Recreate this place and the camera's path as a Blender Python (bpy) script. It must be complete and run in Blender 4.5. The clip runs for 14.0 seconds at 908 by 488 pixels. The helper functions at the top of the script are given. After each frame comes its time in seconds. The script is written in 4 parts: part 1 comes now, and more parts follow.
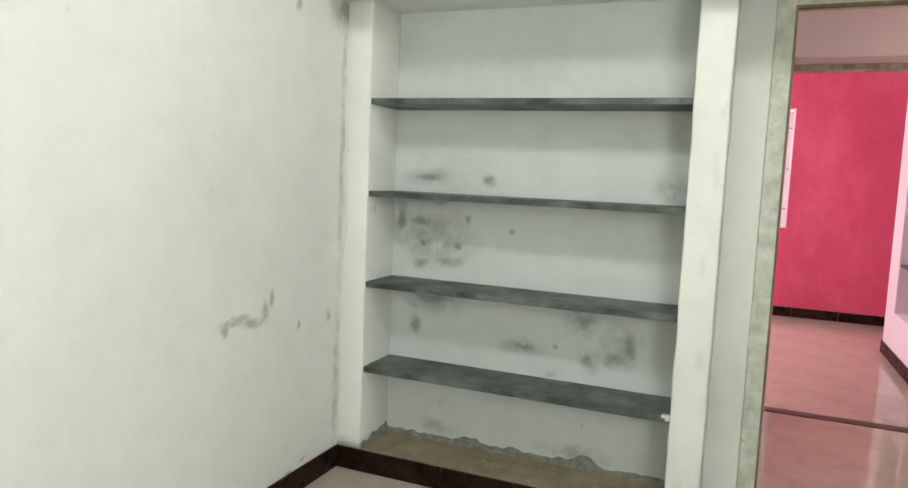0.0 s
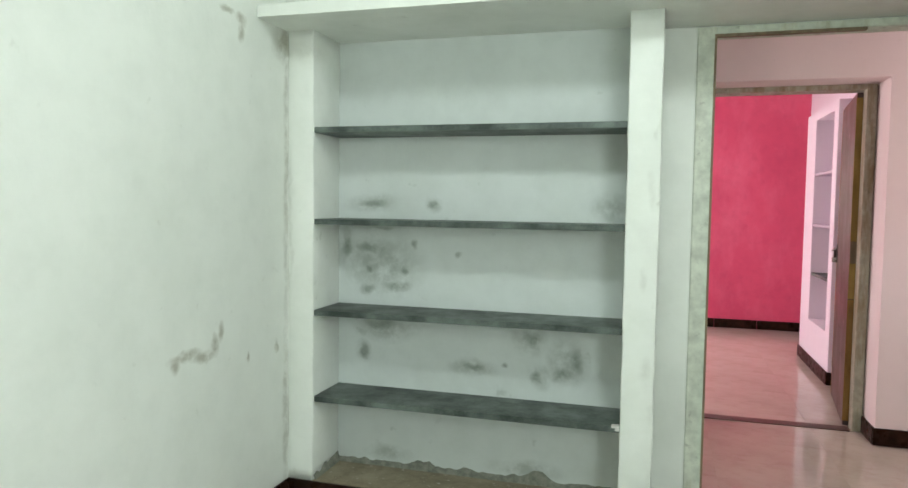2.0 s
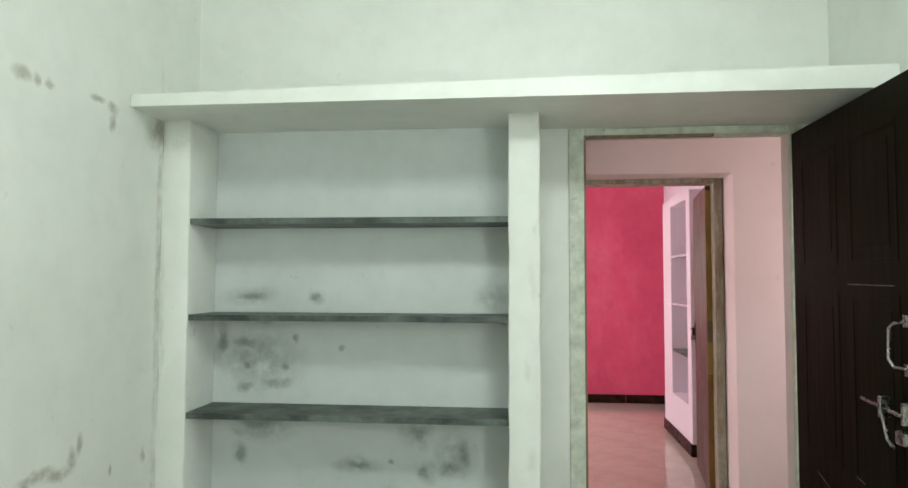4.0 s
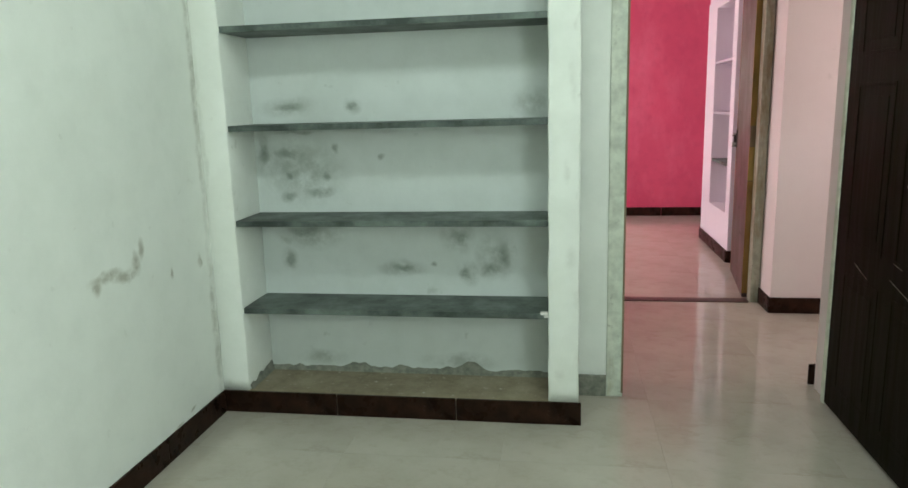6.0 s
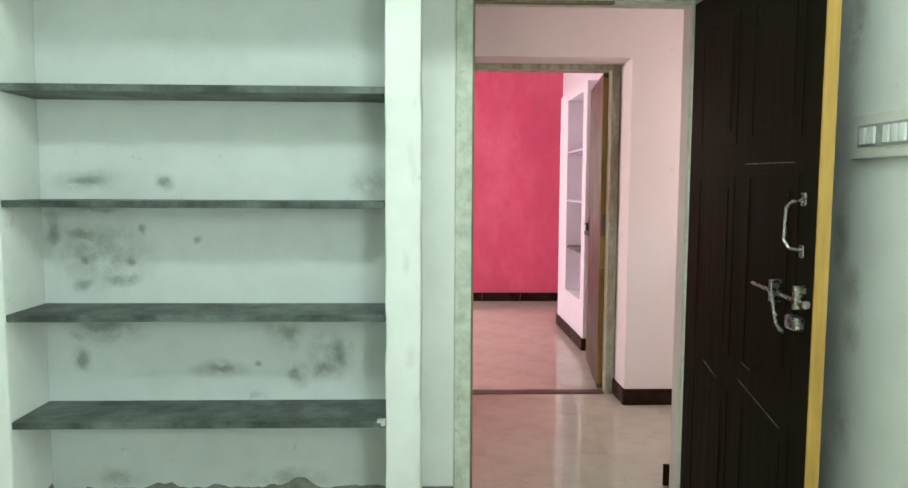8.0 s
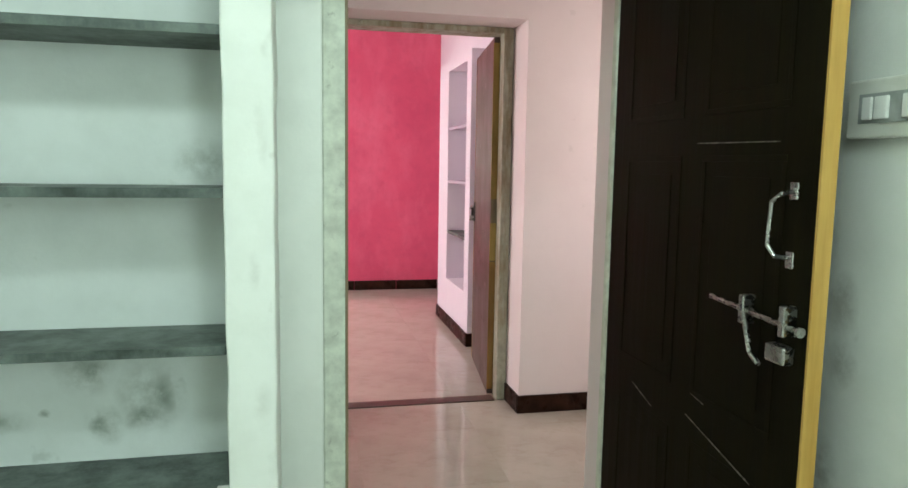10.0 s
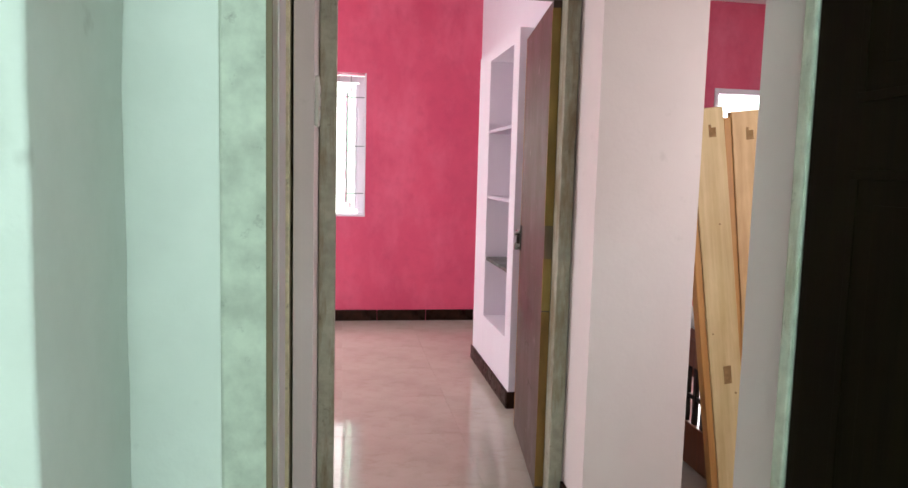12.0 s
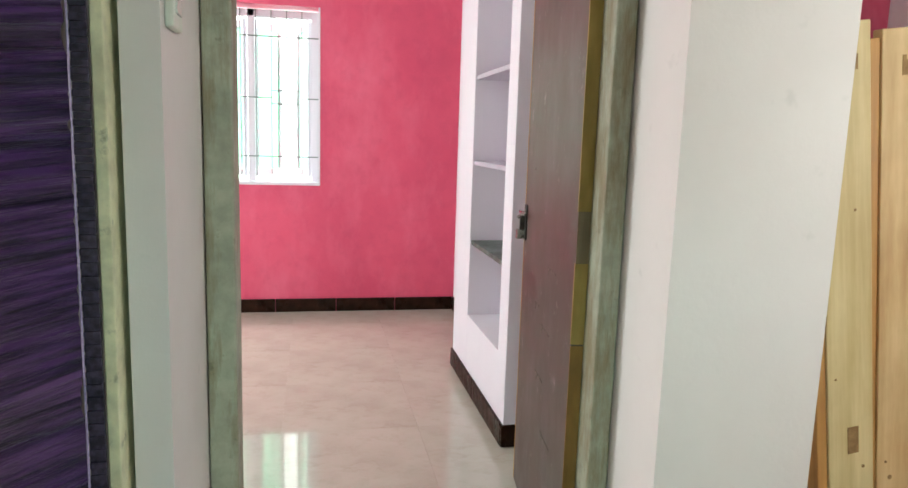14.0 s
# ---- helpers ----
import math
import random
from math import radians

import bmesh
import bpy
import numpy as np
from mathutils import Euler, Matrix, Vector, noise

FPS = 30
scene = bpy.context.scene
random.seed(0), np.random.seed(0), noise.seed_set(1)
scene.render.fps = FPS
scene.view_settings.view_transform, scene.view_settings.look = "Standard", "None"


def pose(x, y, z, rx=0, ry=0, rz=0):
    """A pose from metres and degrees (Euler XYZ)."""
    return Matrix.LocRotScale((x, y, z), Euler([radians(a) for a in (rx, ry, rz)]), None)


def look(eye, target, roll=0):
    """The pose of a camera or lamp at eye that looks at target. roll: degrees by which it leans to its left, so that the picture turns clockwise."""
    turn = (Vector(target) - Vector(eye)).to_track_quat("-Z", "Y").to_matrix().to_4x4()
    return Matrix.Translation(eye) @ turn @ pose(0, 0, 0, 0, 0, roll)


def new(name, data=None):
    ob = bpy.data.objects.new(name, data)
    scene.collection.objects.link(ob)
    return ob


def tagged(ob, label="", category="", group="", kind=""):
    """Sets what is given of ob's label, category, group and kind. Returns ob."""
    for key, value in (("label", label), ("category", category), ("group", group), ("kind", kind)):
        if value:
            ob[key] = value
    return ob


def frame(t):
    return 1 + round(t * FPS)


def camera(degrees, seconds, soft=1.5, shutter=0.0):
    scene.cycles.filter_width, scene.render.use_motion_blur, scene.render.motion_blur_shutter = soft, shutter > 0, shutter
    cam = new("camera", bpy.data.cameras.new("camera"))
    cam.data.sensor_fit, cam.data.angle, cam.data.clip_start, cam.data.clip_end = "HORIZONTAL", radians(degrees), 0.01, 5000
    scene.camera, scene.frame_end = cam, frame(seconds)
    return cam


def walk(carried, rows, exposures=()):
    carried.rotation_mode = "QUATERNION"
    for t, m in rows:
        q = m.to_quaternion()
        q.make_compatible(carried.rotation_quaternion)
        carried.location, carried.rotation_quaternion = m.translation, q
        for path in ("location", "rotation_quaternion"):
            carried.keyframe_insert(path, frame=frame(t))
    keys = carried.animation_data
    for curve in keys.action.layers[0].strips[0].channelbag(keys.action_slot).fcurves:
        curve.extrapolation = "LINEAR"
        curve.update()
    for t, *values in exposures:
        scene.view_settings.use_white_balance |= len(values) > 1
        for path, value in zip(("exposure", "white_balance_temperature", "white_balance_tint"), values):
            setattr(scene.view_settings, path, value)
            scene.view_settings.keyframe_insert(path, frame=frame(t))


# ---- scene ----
cam = camera(66.0, 14.0)

PATH = [
    (0, (1.549, -2.664, 1.342), (0.792, -0.823, 1.147), 2.5),
    (0.5, (1.537, -2.698, 1.34), (0.927, -0.797, 1.216), 1.4),
    (1, (1.5, -2.732, 1.342), (0.955, -0.81, 1.25), 0.6),
    (1.5, (1.489, -2.741, 1.345), (0.957, -0.816, 1.238), 1.0),
    (2, (1.478, -2.74, 1.334), (0.917, -0.824, 1.219), 0.8),
    (2.5, (1.456, -2.74, 1.358), (0.993, -0.794, 1.359), 2.0),
    (2.7, (1.438, -2.735, 1.374), (1.143, -0.759, 1.479), 1.8),
    (4.8, (1.426, -2.759, 1.403), (1.22, -0.772, 1.493), -0.0),
    (5, (1.42, -2.76, 1.387), (1.191, -0.773, 1.398), -0.2),
    (5.5, (1.421, -2.756, 1.357), (1.121, -0.789, 1.156), -0.4),
    (6, (1.408, -2.751, 1.319), (1.103, -0.813, 0.93), -1.6),
    (6.5, (1.397, -2.738, 1.305), (1.2, -0.783, 0.933), -1.0),
    (7, (1.416, -2.67, 1.313), (1.379, -0.689, 1.044), -0.7),
    (7.5, (1.453, -2.549, 1.311), (1.432, -0.557, 1.133), -0.3),
    (8, (1.516, -2.441, 1.315), (1.58, -0.449, 1.151), 0.3),
    (8.5, (1.514, -2.335, 1.316), (1.661, -0.347, 1.155), 0.7),
    (9, (1.479, -2.143, 1.317), (1.799, -0.176, 1.148), 0.2),
    (9.2, (1.466, -2.084, 1.313), (1.878, -0.135, 1.134), 0.2),
    (11.3, (1.704, -1.177, 1.354), (2.138, 0.757, 1.087), 1.3),
    (11.6, (1.715, -0.994, 1.324), (2.125, 0.949, 1.083), 0.9),
    (12, (1.783, -0.746, 1.339), (2.098, 1.219, 1.14), 1.5),
    (12.5, (1.823, -0.443, 1.296), (2.168, 1.515, 1.081), 2.1),
    (13, (1.825, -0.183, 1.313), (2.407, 1.72, 1.118), 0.2),
    (13.5, (1.88, 0.085, 1.316), (2.462, 1.989, 1.125), 0.4),
    (14, (1.93, 0.312, 1.315), (2.324, 2.25, 1.016), 1.8),
]
EXPOSURES = [(0, -0.06, 7550, 48), (0.7, -0.04, 7400, 45), (1.5, -0.06, 7150, 39), (2.5, -0.07, 7000, 35), (5, -0.32, 7250, 38), (5.5, -0.31, 7200, 33), (6, -0.26, 7000, 29), (6.5, 0.08, 6950, 29),
             (8.5, 0.14, 6900, 26), (9, 0.1, 6900, 26), (11.3, 0.0, 6550, 21), (12, -0.04, 6450, 20), (12.5, -0.1, 6400, 17), (13, -0.2, 6600, 15), (13.5, 0.04, 6350, 3), (14, 0.21, 6050, -4)]
walk(cam, [(t, look(eye, target, roll)) for t, eye, target, roll in PATH], EXPOSURES)

# ---- world and light ----
world = bpy.data.worlds.new("sky")
scene.world = world
world.use_nodes = True
wn = world.node_tree
sky = wn.nodes.new("ShaderNodeTexSky")
sky.sky_type, sky.sun_disc = "NISHITA", False
sky.sun_elevation, sky.sun_rotation = radians(50), radians(140)
wn.links.new(sky.outputs[0], wn.nodes["Background"].inputs[0])
wn.nodes["Background"].inputs[1].default_value = 0.12


def area_lamp(name, eye, target, w, h, watts, color, spread=180):
    data = bpy.data.lights.new(name, "AREA")
    data.shape, data.size, data.size_y, data.energy, data.color = "RECTANGLE", w, h, watts, color
    data.spread = radians(spread)
    ob = new(name, data)
    ob.matrix_world = look(eye, target)
    return ob


sun = new("sun", bpy.data.lights.new("sun", "SUN"))
sun.data.energy, sun.data.angle, sun.data.color = 2.5, radians(0.5), (1.0, 0.95, 0.88)
sun.matrix_world = look((0, 0, 20), (8, 6, 2))
# daylight at the pink window and the living room doorway, and the tube lamp;
# side, front, hall and shelf room windows are unseen, added to fill the rooms
area_lamp("daylight_pink_window", (1.44, 6.5, 3.15), (1.44, 4.6, 0.3), 1.6, 1.0, 122, (0.95, 1.0, 0.98))
area_lamp("fill_pink_unseen_side_window", (-1.02, 3.7, 1.55), (2.0, 3.7, 1.2), 1.3, 1.2, 82, (1.0, 0.98, 0.96))
area_lamp("daylight_living_door", (5.52, 5.75, 1.1), (5.0, 3.0, 0.7), 0.75, 1.9, 70, (0.93, 0.98, 1.0))
area_lamp("fill_living_unseen_side_window", (6.40, 1.7, 1.5), (3.0, 2.4, 1.0), 1.4, 1.2, 5, (0.95, 0.99, 1.0))
area_lamp("fill_hall_unseen_window", (-0.75, 0.53, 1.6), (1.7, 1.6, 1.2), 0.8, 1.1, 21, (1.0, 0.86, 0.74))
area_lamp("fill_living_unseen_front_window", (3.9, 0.53, 1.6), (3.1, 2.2, 1.2), 1.0, 1.1, 13, (1.0, 0.92, 0.84))
area_lamp("fill_shelf_room_unseen_window", (2.76, -3.15, 1.55), (0.0, -1.9, 1.25), 1.3, 1.2, 57, (0.70, 1.0, 0.92))
area_lamp("tube_lamp_light", (1.55, -1.88, 2.85), (1.45, 0.0, 1.35), 1.2, 0.28, 22, (0.70, 1.0, 0.92))

# ---- small builders ----
def box(bm, x0, x1, y0, y1, z0, z1, bevel=0.0):
    m = Matrix.Translation(((x0 + x1) / 2, (y0 + y1) / 2, (z0 + z1) / 2)) @ Matrix.Diagonal((x1 - x0, y1 - y0, z1 - z0, 1))
    made = bmesh.ops.create_cube(bm, size=1, matrix=m)
    if bevel:
        edges = list({e for v in made["verts"] for e in v.link_edges})
        bmesh.ops.bevel(bm, geom=edges, offset=bevel, segments=2, affect="EDGES", profile=0.5)
    return bm


def boxes(*rows, bevel=0.0):
    bm = bmesh.new()
    for r in rows:
        box(bm, *r, bevel=bevel)
    return bm


def rod(bm, a, b, r, n=10):
    a, b = Vector(a), Vector(b)
    d = b - a
    m = Matrix.Translation((a + b) / 2) @ d.to_track_quat("Z", "Y").to_matrix().to_4x4()
    bmesh.ops.create_cone(bm, cap_ends=True, segments=n, radius1=r, radius2=r, depth=d.length, matrix=m)
    return bm


def mesh_of(name, bm, material, smooth=False):
    me = bpy.data.meshes.new(name)
    bmesh.ops.recalc_face_normals(bm, faces=bm.faces)
    bm.to_mesh(me)
    bm.free()
    me.materials.append(material)
    if smooth:
        for p in me.polygons:
            p.use_smooth = True
    return me


def thing(name, base, label, category, group="", kind=""):
    ob = new(name)
    ob.empty_display_size = 0.1
    ob.location = base
    return tagged(ob, label, category, group, kind)


def origin_of(ob):
    p = Vector((0, 0, 0))
    while ob:
        p += ob.location
        ob = ob.parent
    return p


def part(name, bm, material, parent, label="", smooth=False):
    """A bmesh in world coordinates, linked as one mesh under a thing or a part."""
    base = origin_of(parent)
    bmesh.ops.translate(bm, verts=bm.verts, vec=-base)
    ob = new(name, mesh_of(name, bm, material, smooth))
    ob.parent = parent
    if label:
        ob["label"] = label
    return ob


def single(name, bm, material, label, category, base=(0, 0, 0), kind="", group="", smooth=False):
    bmesh.ops.translate(bm, verts=bm.verts, vec=-Vector(base))
    ob = new(name, mesh_of(name, bm, material, smooth))
    ob.location = base
    return tagged(ob, label, category, group, kind)


def structure(name, bm, material, label, category):
    return single(name, bm, material, label, category, kind="structure")


# ---- materials ----
class Mat:
    """A node material with a few short-hands."""

    def __init__(self, name, rough=0.5, metal=0.0, spec=0.5):
        self.m = bpy.data.materials.new(name)
        self.m.use_nodes = True
        self.t = self.m.node_tree
        self.b = self.t.nodes["Principled BSDF"]
        self.b.inputs["Roughness"].default_value = rough
        self.b.inputs["Metallic"].default_value = metal
        self.b.inputs["Specular IOR Level"].default_value = spec
        self.pos = self.t.nodes.new("ShaderNodeTexCoord").outputs["Object"]

    def link(self, a, b):
        self.t.links.new(a, b)

    def put(self, socket, value):
        if hasattr(value, "is_output"):
            self.link(value, socket)
        else:
            socket.default_value = value

    def scaled(self, s):
        n = self.t.nodes.new("ShaderNodeMapping")
        n.inputs["Scale"].default_value = s if hasattr(s, "__len__") else (s, s, s)
        self.link(self.pos, n.inputs["Vector"])
        return n.outputs[0]

    def noise(self, scale, detail=4, rough=0.55, lo=0.35, hi=0.65, coords=None):
        n = self.t.nodes.new("ShaderNodeTexNoise")
        n.inputs["Scale"].default_value, n.inputs["Detail"].default_value, n.inputs["Roughness"].default_value = scale, detail, rough
        self.link(coords if coords else self.pos, n.inputs["Vector"])
        return self.ranged(n.outputs["Fac"], lo, hi, 0, 1)

    def ranged(self, a, lo, hi, to0, to1):
        n = self.t.nodes.new("ShaderNodeMapRange")
        self.put(n.inputs[0], a)
        for i, v in enumerate((lo, hi, to0, to1)):
            n.inputs[1 + i].default_value = v
        return n.outputs[0]

    def math(self, op, a, b=0.0):
        n = self.t.nodes.new("ShaderNodeMath")
        n.operation = op
        self.put(n.inputs[0], a)
        self.put(n.inputs[1], b)
        return n.outputs[0]

    def mix(self, fac, a, b):
        n = self.t.nodes.new("ShaderNodeMix")
        n.data_type = "RGBA"
        self.put(n.inputs[0], fac)
        self.put(n.inputs[6], a if not isinstance(a, tuple) else (*a, 1))
        self.put(n.inputs[7], b if not isinstance(b, tuple) else (*b, 1))
        return n.outputs[2]

    def random(self):
        return self.t.nodes.new("ShaderNodeObjectInfo").outputs["Random"]

    def warped(self, scale, amount):
        """Coordinates shaken by noise, so that marks get ragged outlines."""
        n = self.t.nodes.new("ShaderNodeTexNoise")
        n.inputs["Scale"].default_value, n.inputs["Detail"].default_value = scale, 5
        self.link(self.pos, n.inputs["Vector"])
        v = self.t.nodes.new("ShaderNodeVectorMath")
        v.operation = "MULTIPLY_ADD"
        self.link(n.outputs["Color"], v.inputs[0])
        v.inputs[1].default_value = (amount, amount, amount)
        a = self.t.nodes.new("ShaderNodeVectorMath")
        a.operation = "ADD"
        self.link(self.pos, a.inputs[0])
        a.inputs[1].default_value = (-amount / 2, -amount / 2, -amount / 2)
        self.link(a.outputs[0], v.inputs[2])
        return v.outputs[0]

    def blobs(self, rows, edge=0.25, coords=None):
        """1 in the middle of soft ellipsoids (x, y, z, rx, ry, rz), 0 outside."""
        total = None
        for x, y, z, rx, ry, rz in rows:
            n = self.t.nodes.new("ShaderNodeMapping")
            n.inputs["Scale"].default_value = (1 / rx, 1 / ry, 1 / rz)
            n.inputs["Location"].default_value = (-x / rx, -y / ry, -z / rz)
            self.link(coords or self.pos, n.inputs["Vector"])
            v = self.t.nodes.new("ShaderNodeVectorMath")
            v.operation = "LENGTH"
            self.link(n.outputs[0], v.inputs[0])
            f = self.ranged(v.outputs["Value"], 1.0, edge, 0, 1)
            total = f if total is None else self.math("MAXIMUM", total, f)
        return total

    def color(self, c):
        self.put(self.b.inputs["Base Color"], c if not isinstance(c, tuple) else (*c, 1))
        return self

    def rough(self, r):
        self.put(self.b.inputs["Roughness"], r)
        return self

    def bump(self, h, strength=0.2, distance=0.004):
        n = self.t.nodes.new("ShaderNodeBump")
        n.inputs["Strength"].default_value, n.inputs["Distance"].default_value = strength, distance
        self.link(h, n.inputs["Height"])
        self.link(n.outputs[0], self.b.inputs["Normal"])
        return self


def plaster(name, base, dirt, spots=(), amount=0.35, strength=0.8, stain=(0.15, 0.15, 0.115), rough=0.5, dirt_scale=1.6, marks=(), mark_strength=0.7, mark_color=(0.17, 0.165, 0.125)):
    """Painted plaster: brush unevenness, soft dirt, specks, stains of their own shape, and fine relief."""
    k = Mat(name, rough)
    c = k.mix(k.math("MULTIPLY", k.noise(dirt_scale, 6, 0.62, 0.46, 0.75), amount), base, dirt)
    c = k.mix(k.math("MULTIPLY", k.noise(9, 5, 0.6, 0.42, 0.8), amount * 0.4), c, tuple(v * 0.8 for v in dirt))
    specks = k.math("MULTIPLY", k.noise(13, 3, 0.5, 0.70, 0.78), 0.5)
    c = k.mix(k.math("MULTIPLY", specks, amount), c, stain)
    if spots:
        m = k.math("MULTIPLY", k.blobs(spots, 0.3, k.warped(9, 0.07)), k.noise(14, 7, 0.7, 0.33, 0.58))
        c = k.mix(k.math("MULTIPLY", m, strength), c, stain)
    if marks:
        m = k.math("MULTIPLY", k.blobs(marks, 0.3, k.warped(13, 0.06)), k.noise(17, 7, 0.7, 0.25, 0.52))
        c = k.mix(k.math("MULTIPLY", m, mark_strength), c, mark_color)
    k.color(c)
    k.rough(k.ranged(k.noise(5), 0, 1, rough - 0.08, rough + 0.12))
    k.bump(k.math("ADD", k.noise(55, 6, 0.6, 0, 1), k.math("MULTIPLY", k.noise(4, 3, 0.5, 0, 1), 2.5)), 0.25, 0.003)
    return k.m


# soft damp patches and small dark dabs on the back panel: x, z, half width, half height
DAMP_BACK = [(0.25, 1.05, 0.24, 0.19), (0.20, 1.33, 0.16, 0.05), (0.50, 1.33, 0.05, 0.04), (0.28, 0.755, 0.19, 0.08), (0.16, 0.64, 0.05, 0.06), (0.70, 0.605, 0.13, 0.045),
             (0.955, 0.74, 0.09, 0.09), (1.12, 0.65, 0.105, 0.135), (1.00, 0.58, 0.06, 0.06), (1.28, 1.32, 0.09, 0.07), (0.08, 1.14, 0.06, 0.13), (0.95, 0.16, 0.20, 0.05), (0.30, 0.16, 0.14, 0.05)]
DABS_BACK = [(0.197, 1.129, 0.085, 0.026), (0.414, 1.143, 0.022, 0.028), (0.191, 1.02, 0.022, 0.02), (0.366, 1.027, 0.018, 0.03), (0.183, 0.934, 0.05, 0.03), (0.33, 0.951, 0.085, 0.03),
             (0.617, 1.104, 0.022, 0.022), (0.077, 1.141, 0.03, 0.07), (0.227, 1.222, 0.15, 0.016), (0.25, 0.775, 0.10, 0.03), (0.172, 0.64, 0.03, 0.04), (0.702, 0.605, 0.06, 0.02),
             (0.845, 0.623, 0.018, 0.016), (0.965, 0.743, 0.05, 0.05), (0.985, 0.584, 0.034, 0.034), (1.092, 0.60, 0.05, 0.045), (1.16, 0.67, 0.035, 0.07), (0.205, 1.329, 0.08, 0.02), (0.499, 1.326, 0.028, 0.022)]
# scuffs and grime on the left wall: y, z, half width, half height
SCUFFS_LEFT = [(-0.70, 0.79, 0.10, 0.03), (-0.75, 0.765, 0.03, 0.04), (-0.60, 0.77, 0.09, 0.028), (-0.53, 0.80, 0.035, 0.05), (-0.49, 0.845, 0.022, 0.05),
               (-0.82, 2.025, 0.06, 0.03), (-0.75, 2.03, 0.025, 0.03), (-0.69, 2.03, 0.03, 0.02), (-0.45, 2.042, 0.055, 0.016), (-0.358, 2.03, 0.042, 0.03), (-0.356, 1.985, 0.02, 0.05),
               (-0.03, 2.02, 0.06, 0.07), (-0.316, 0.713, 0.012, 0.03), (-0.094, 0.709, 0.012, 0.035), (-0.37, 0.10, 0.05, 0.012), (-0.26, 0.125, 0.03, 0.01)]
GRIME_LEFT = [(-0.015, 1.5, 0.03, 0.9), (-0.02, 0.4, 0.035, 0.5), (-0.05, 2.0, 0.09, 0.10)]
# shading beside the open door, put into the right wall's colour; same columns
DOOR_SHADE_RIGHT = [(-0.52, 1.04, 0.06, 0.09), (-0.53, 0.91, 0.05, 0.07), (-0.48, 1.80, 0.07, 0.16), (-0.50, 0.64, 0.06, 0.12), (-0.46, 1.17, 0.05, 0.16)]
UNIT = Vector((0.7, 0.13, 0))
DAMP_BACK, DABS_BACK = ([(x - UNIT.x, 0.26 - UNIT.y, z, rx, 0.2, rz) for x, z, rx, rz in rows] for rows in (DAMP_BACK, DABS_BACK))
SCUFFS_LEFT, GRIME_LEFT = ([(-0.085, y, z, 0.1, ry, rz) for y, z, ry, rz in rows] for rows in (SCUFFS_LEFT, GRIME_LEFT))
DOOR_SHADE_RIGHT = [(2.70, y, z, 0.1, ry, rz) for y, z, ry, rz in DOOR_SHADE_RIGHT]
# the stain colour here also paints the door-side shading
white_wall = plaster("whitewashed plaster", (0.80, 0.83, 0.78), (0.62, 0.66, 0.60), GRIME_LEFT + DOOR_SHADE_RIGHT, 0.4, strength=0.5, stain=(0.23, 0.22, 0.16), marks=SCUFFS_LEFT, mark_strength=0.62, mark_color=(0.27, 0.25, 0.17))
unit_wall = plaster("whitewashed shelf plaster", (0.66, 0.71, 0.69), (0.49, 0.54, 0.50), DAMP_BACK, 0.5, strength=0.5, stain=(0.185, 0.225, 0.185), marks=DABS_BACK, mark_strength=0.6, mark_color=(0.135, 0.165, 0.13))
PILLAR_CHIPS = [(0.74, 0.70, 0.03, 0.07), (0.77, 0.55, 0.02, 0.05), (0.72, 1.05, 0.02, 0.06), (0.75, 1.40, 0.02, 0.10), (0.77, 0.30, 0.02, 0.05), (-0.755, 0.13, 0.02, 0.018), (0.768, 1.62, 0.012, 0.05), (0.70, 0.22, 0.03, 0.04), (-0.70, 1.98, 0.07, 0.07), (-0.775, 1.2, 0.012, 0.5)]
pillar_wall = plaster("limewashed pillar plaster", (0.82, 0.85, 0.80), (0.62, 0.66, 0.58), [(x, -0.13, z, rx, 0.2, rz) for x, z, rx, rz in PILLAR_CHIPS], 0.45, strength=0.17, stain=(0.25, 0.24, 0.18))
hall_wall = plaster("pale pink emulsion", (0.78, 0.705, 0.70), (0.68, 0.59, 0.58), (), 0.22, dirt_scale=0.9)


def brushed_emulsion(name, base, deep, pale, rough):
    """Emulsion rolled on unevenly: pale upright smears over a deeper first coat."""
    k = Mat(name, rough)
    c = k.mix(k.noise(1.5, 5, 0.6, 0.38, 0.72), base, deep)
    c = k.mix(k.math("MULTIPLY", k.noise(2.6, 6, 0.65, 0.46, 0.74, k.scaled((1.3, 1.3, 0.6))), 0.75), c, pale)
    c = k.mix(k.math("MULTIPLY", k.noise(11, 5, 0.6, 0.5, 0.8), 0.3), c, tuple(v * 0.82 for v in deep))
    k.color(c).rough(k.ranged(k.noise(4), 0, 1, rough - 0.1, rough + 0.12))
    k.bump(k.math("ADD", k.noise(70, 5, 0.6, 0, 1), k.math("MULTIPLY", k.noise(4, 3, 0.5, 0, 1), 3.0)), 0.25, 0.003)
    return k.m


pink_wall = brushed_emulsion("hot pink emulsion", (0.73, 0.092, 0.18), (0.60, 0.06, 0.14), (0.78, 0.155, 0.255), 0.42)
cabinet_white = plaster("white enamel plaster", (0.76, 0.705, 0.77), (0.66, 0.60, 0.68), (), 0.1, stain=(0.62, 0.58, 0.64), rough=0.6)
ceiling_white = plaster("white ceiling paint", (0.80, 0.80, 0.76), (0.66, 0.66, 0.6), (), 0.2)

lilac_shelf = plaster("lilac grey shelf paint", (0.50, 0.44, 0.52), (0.36, 0.32, 0.38), (), 0.4)

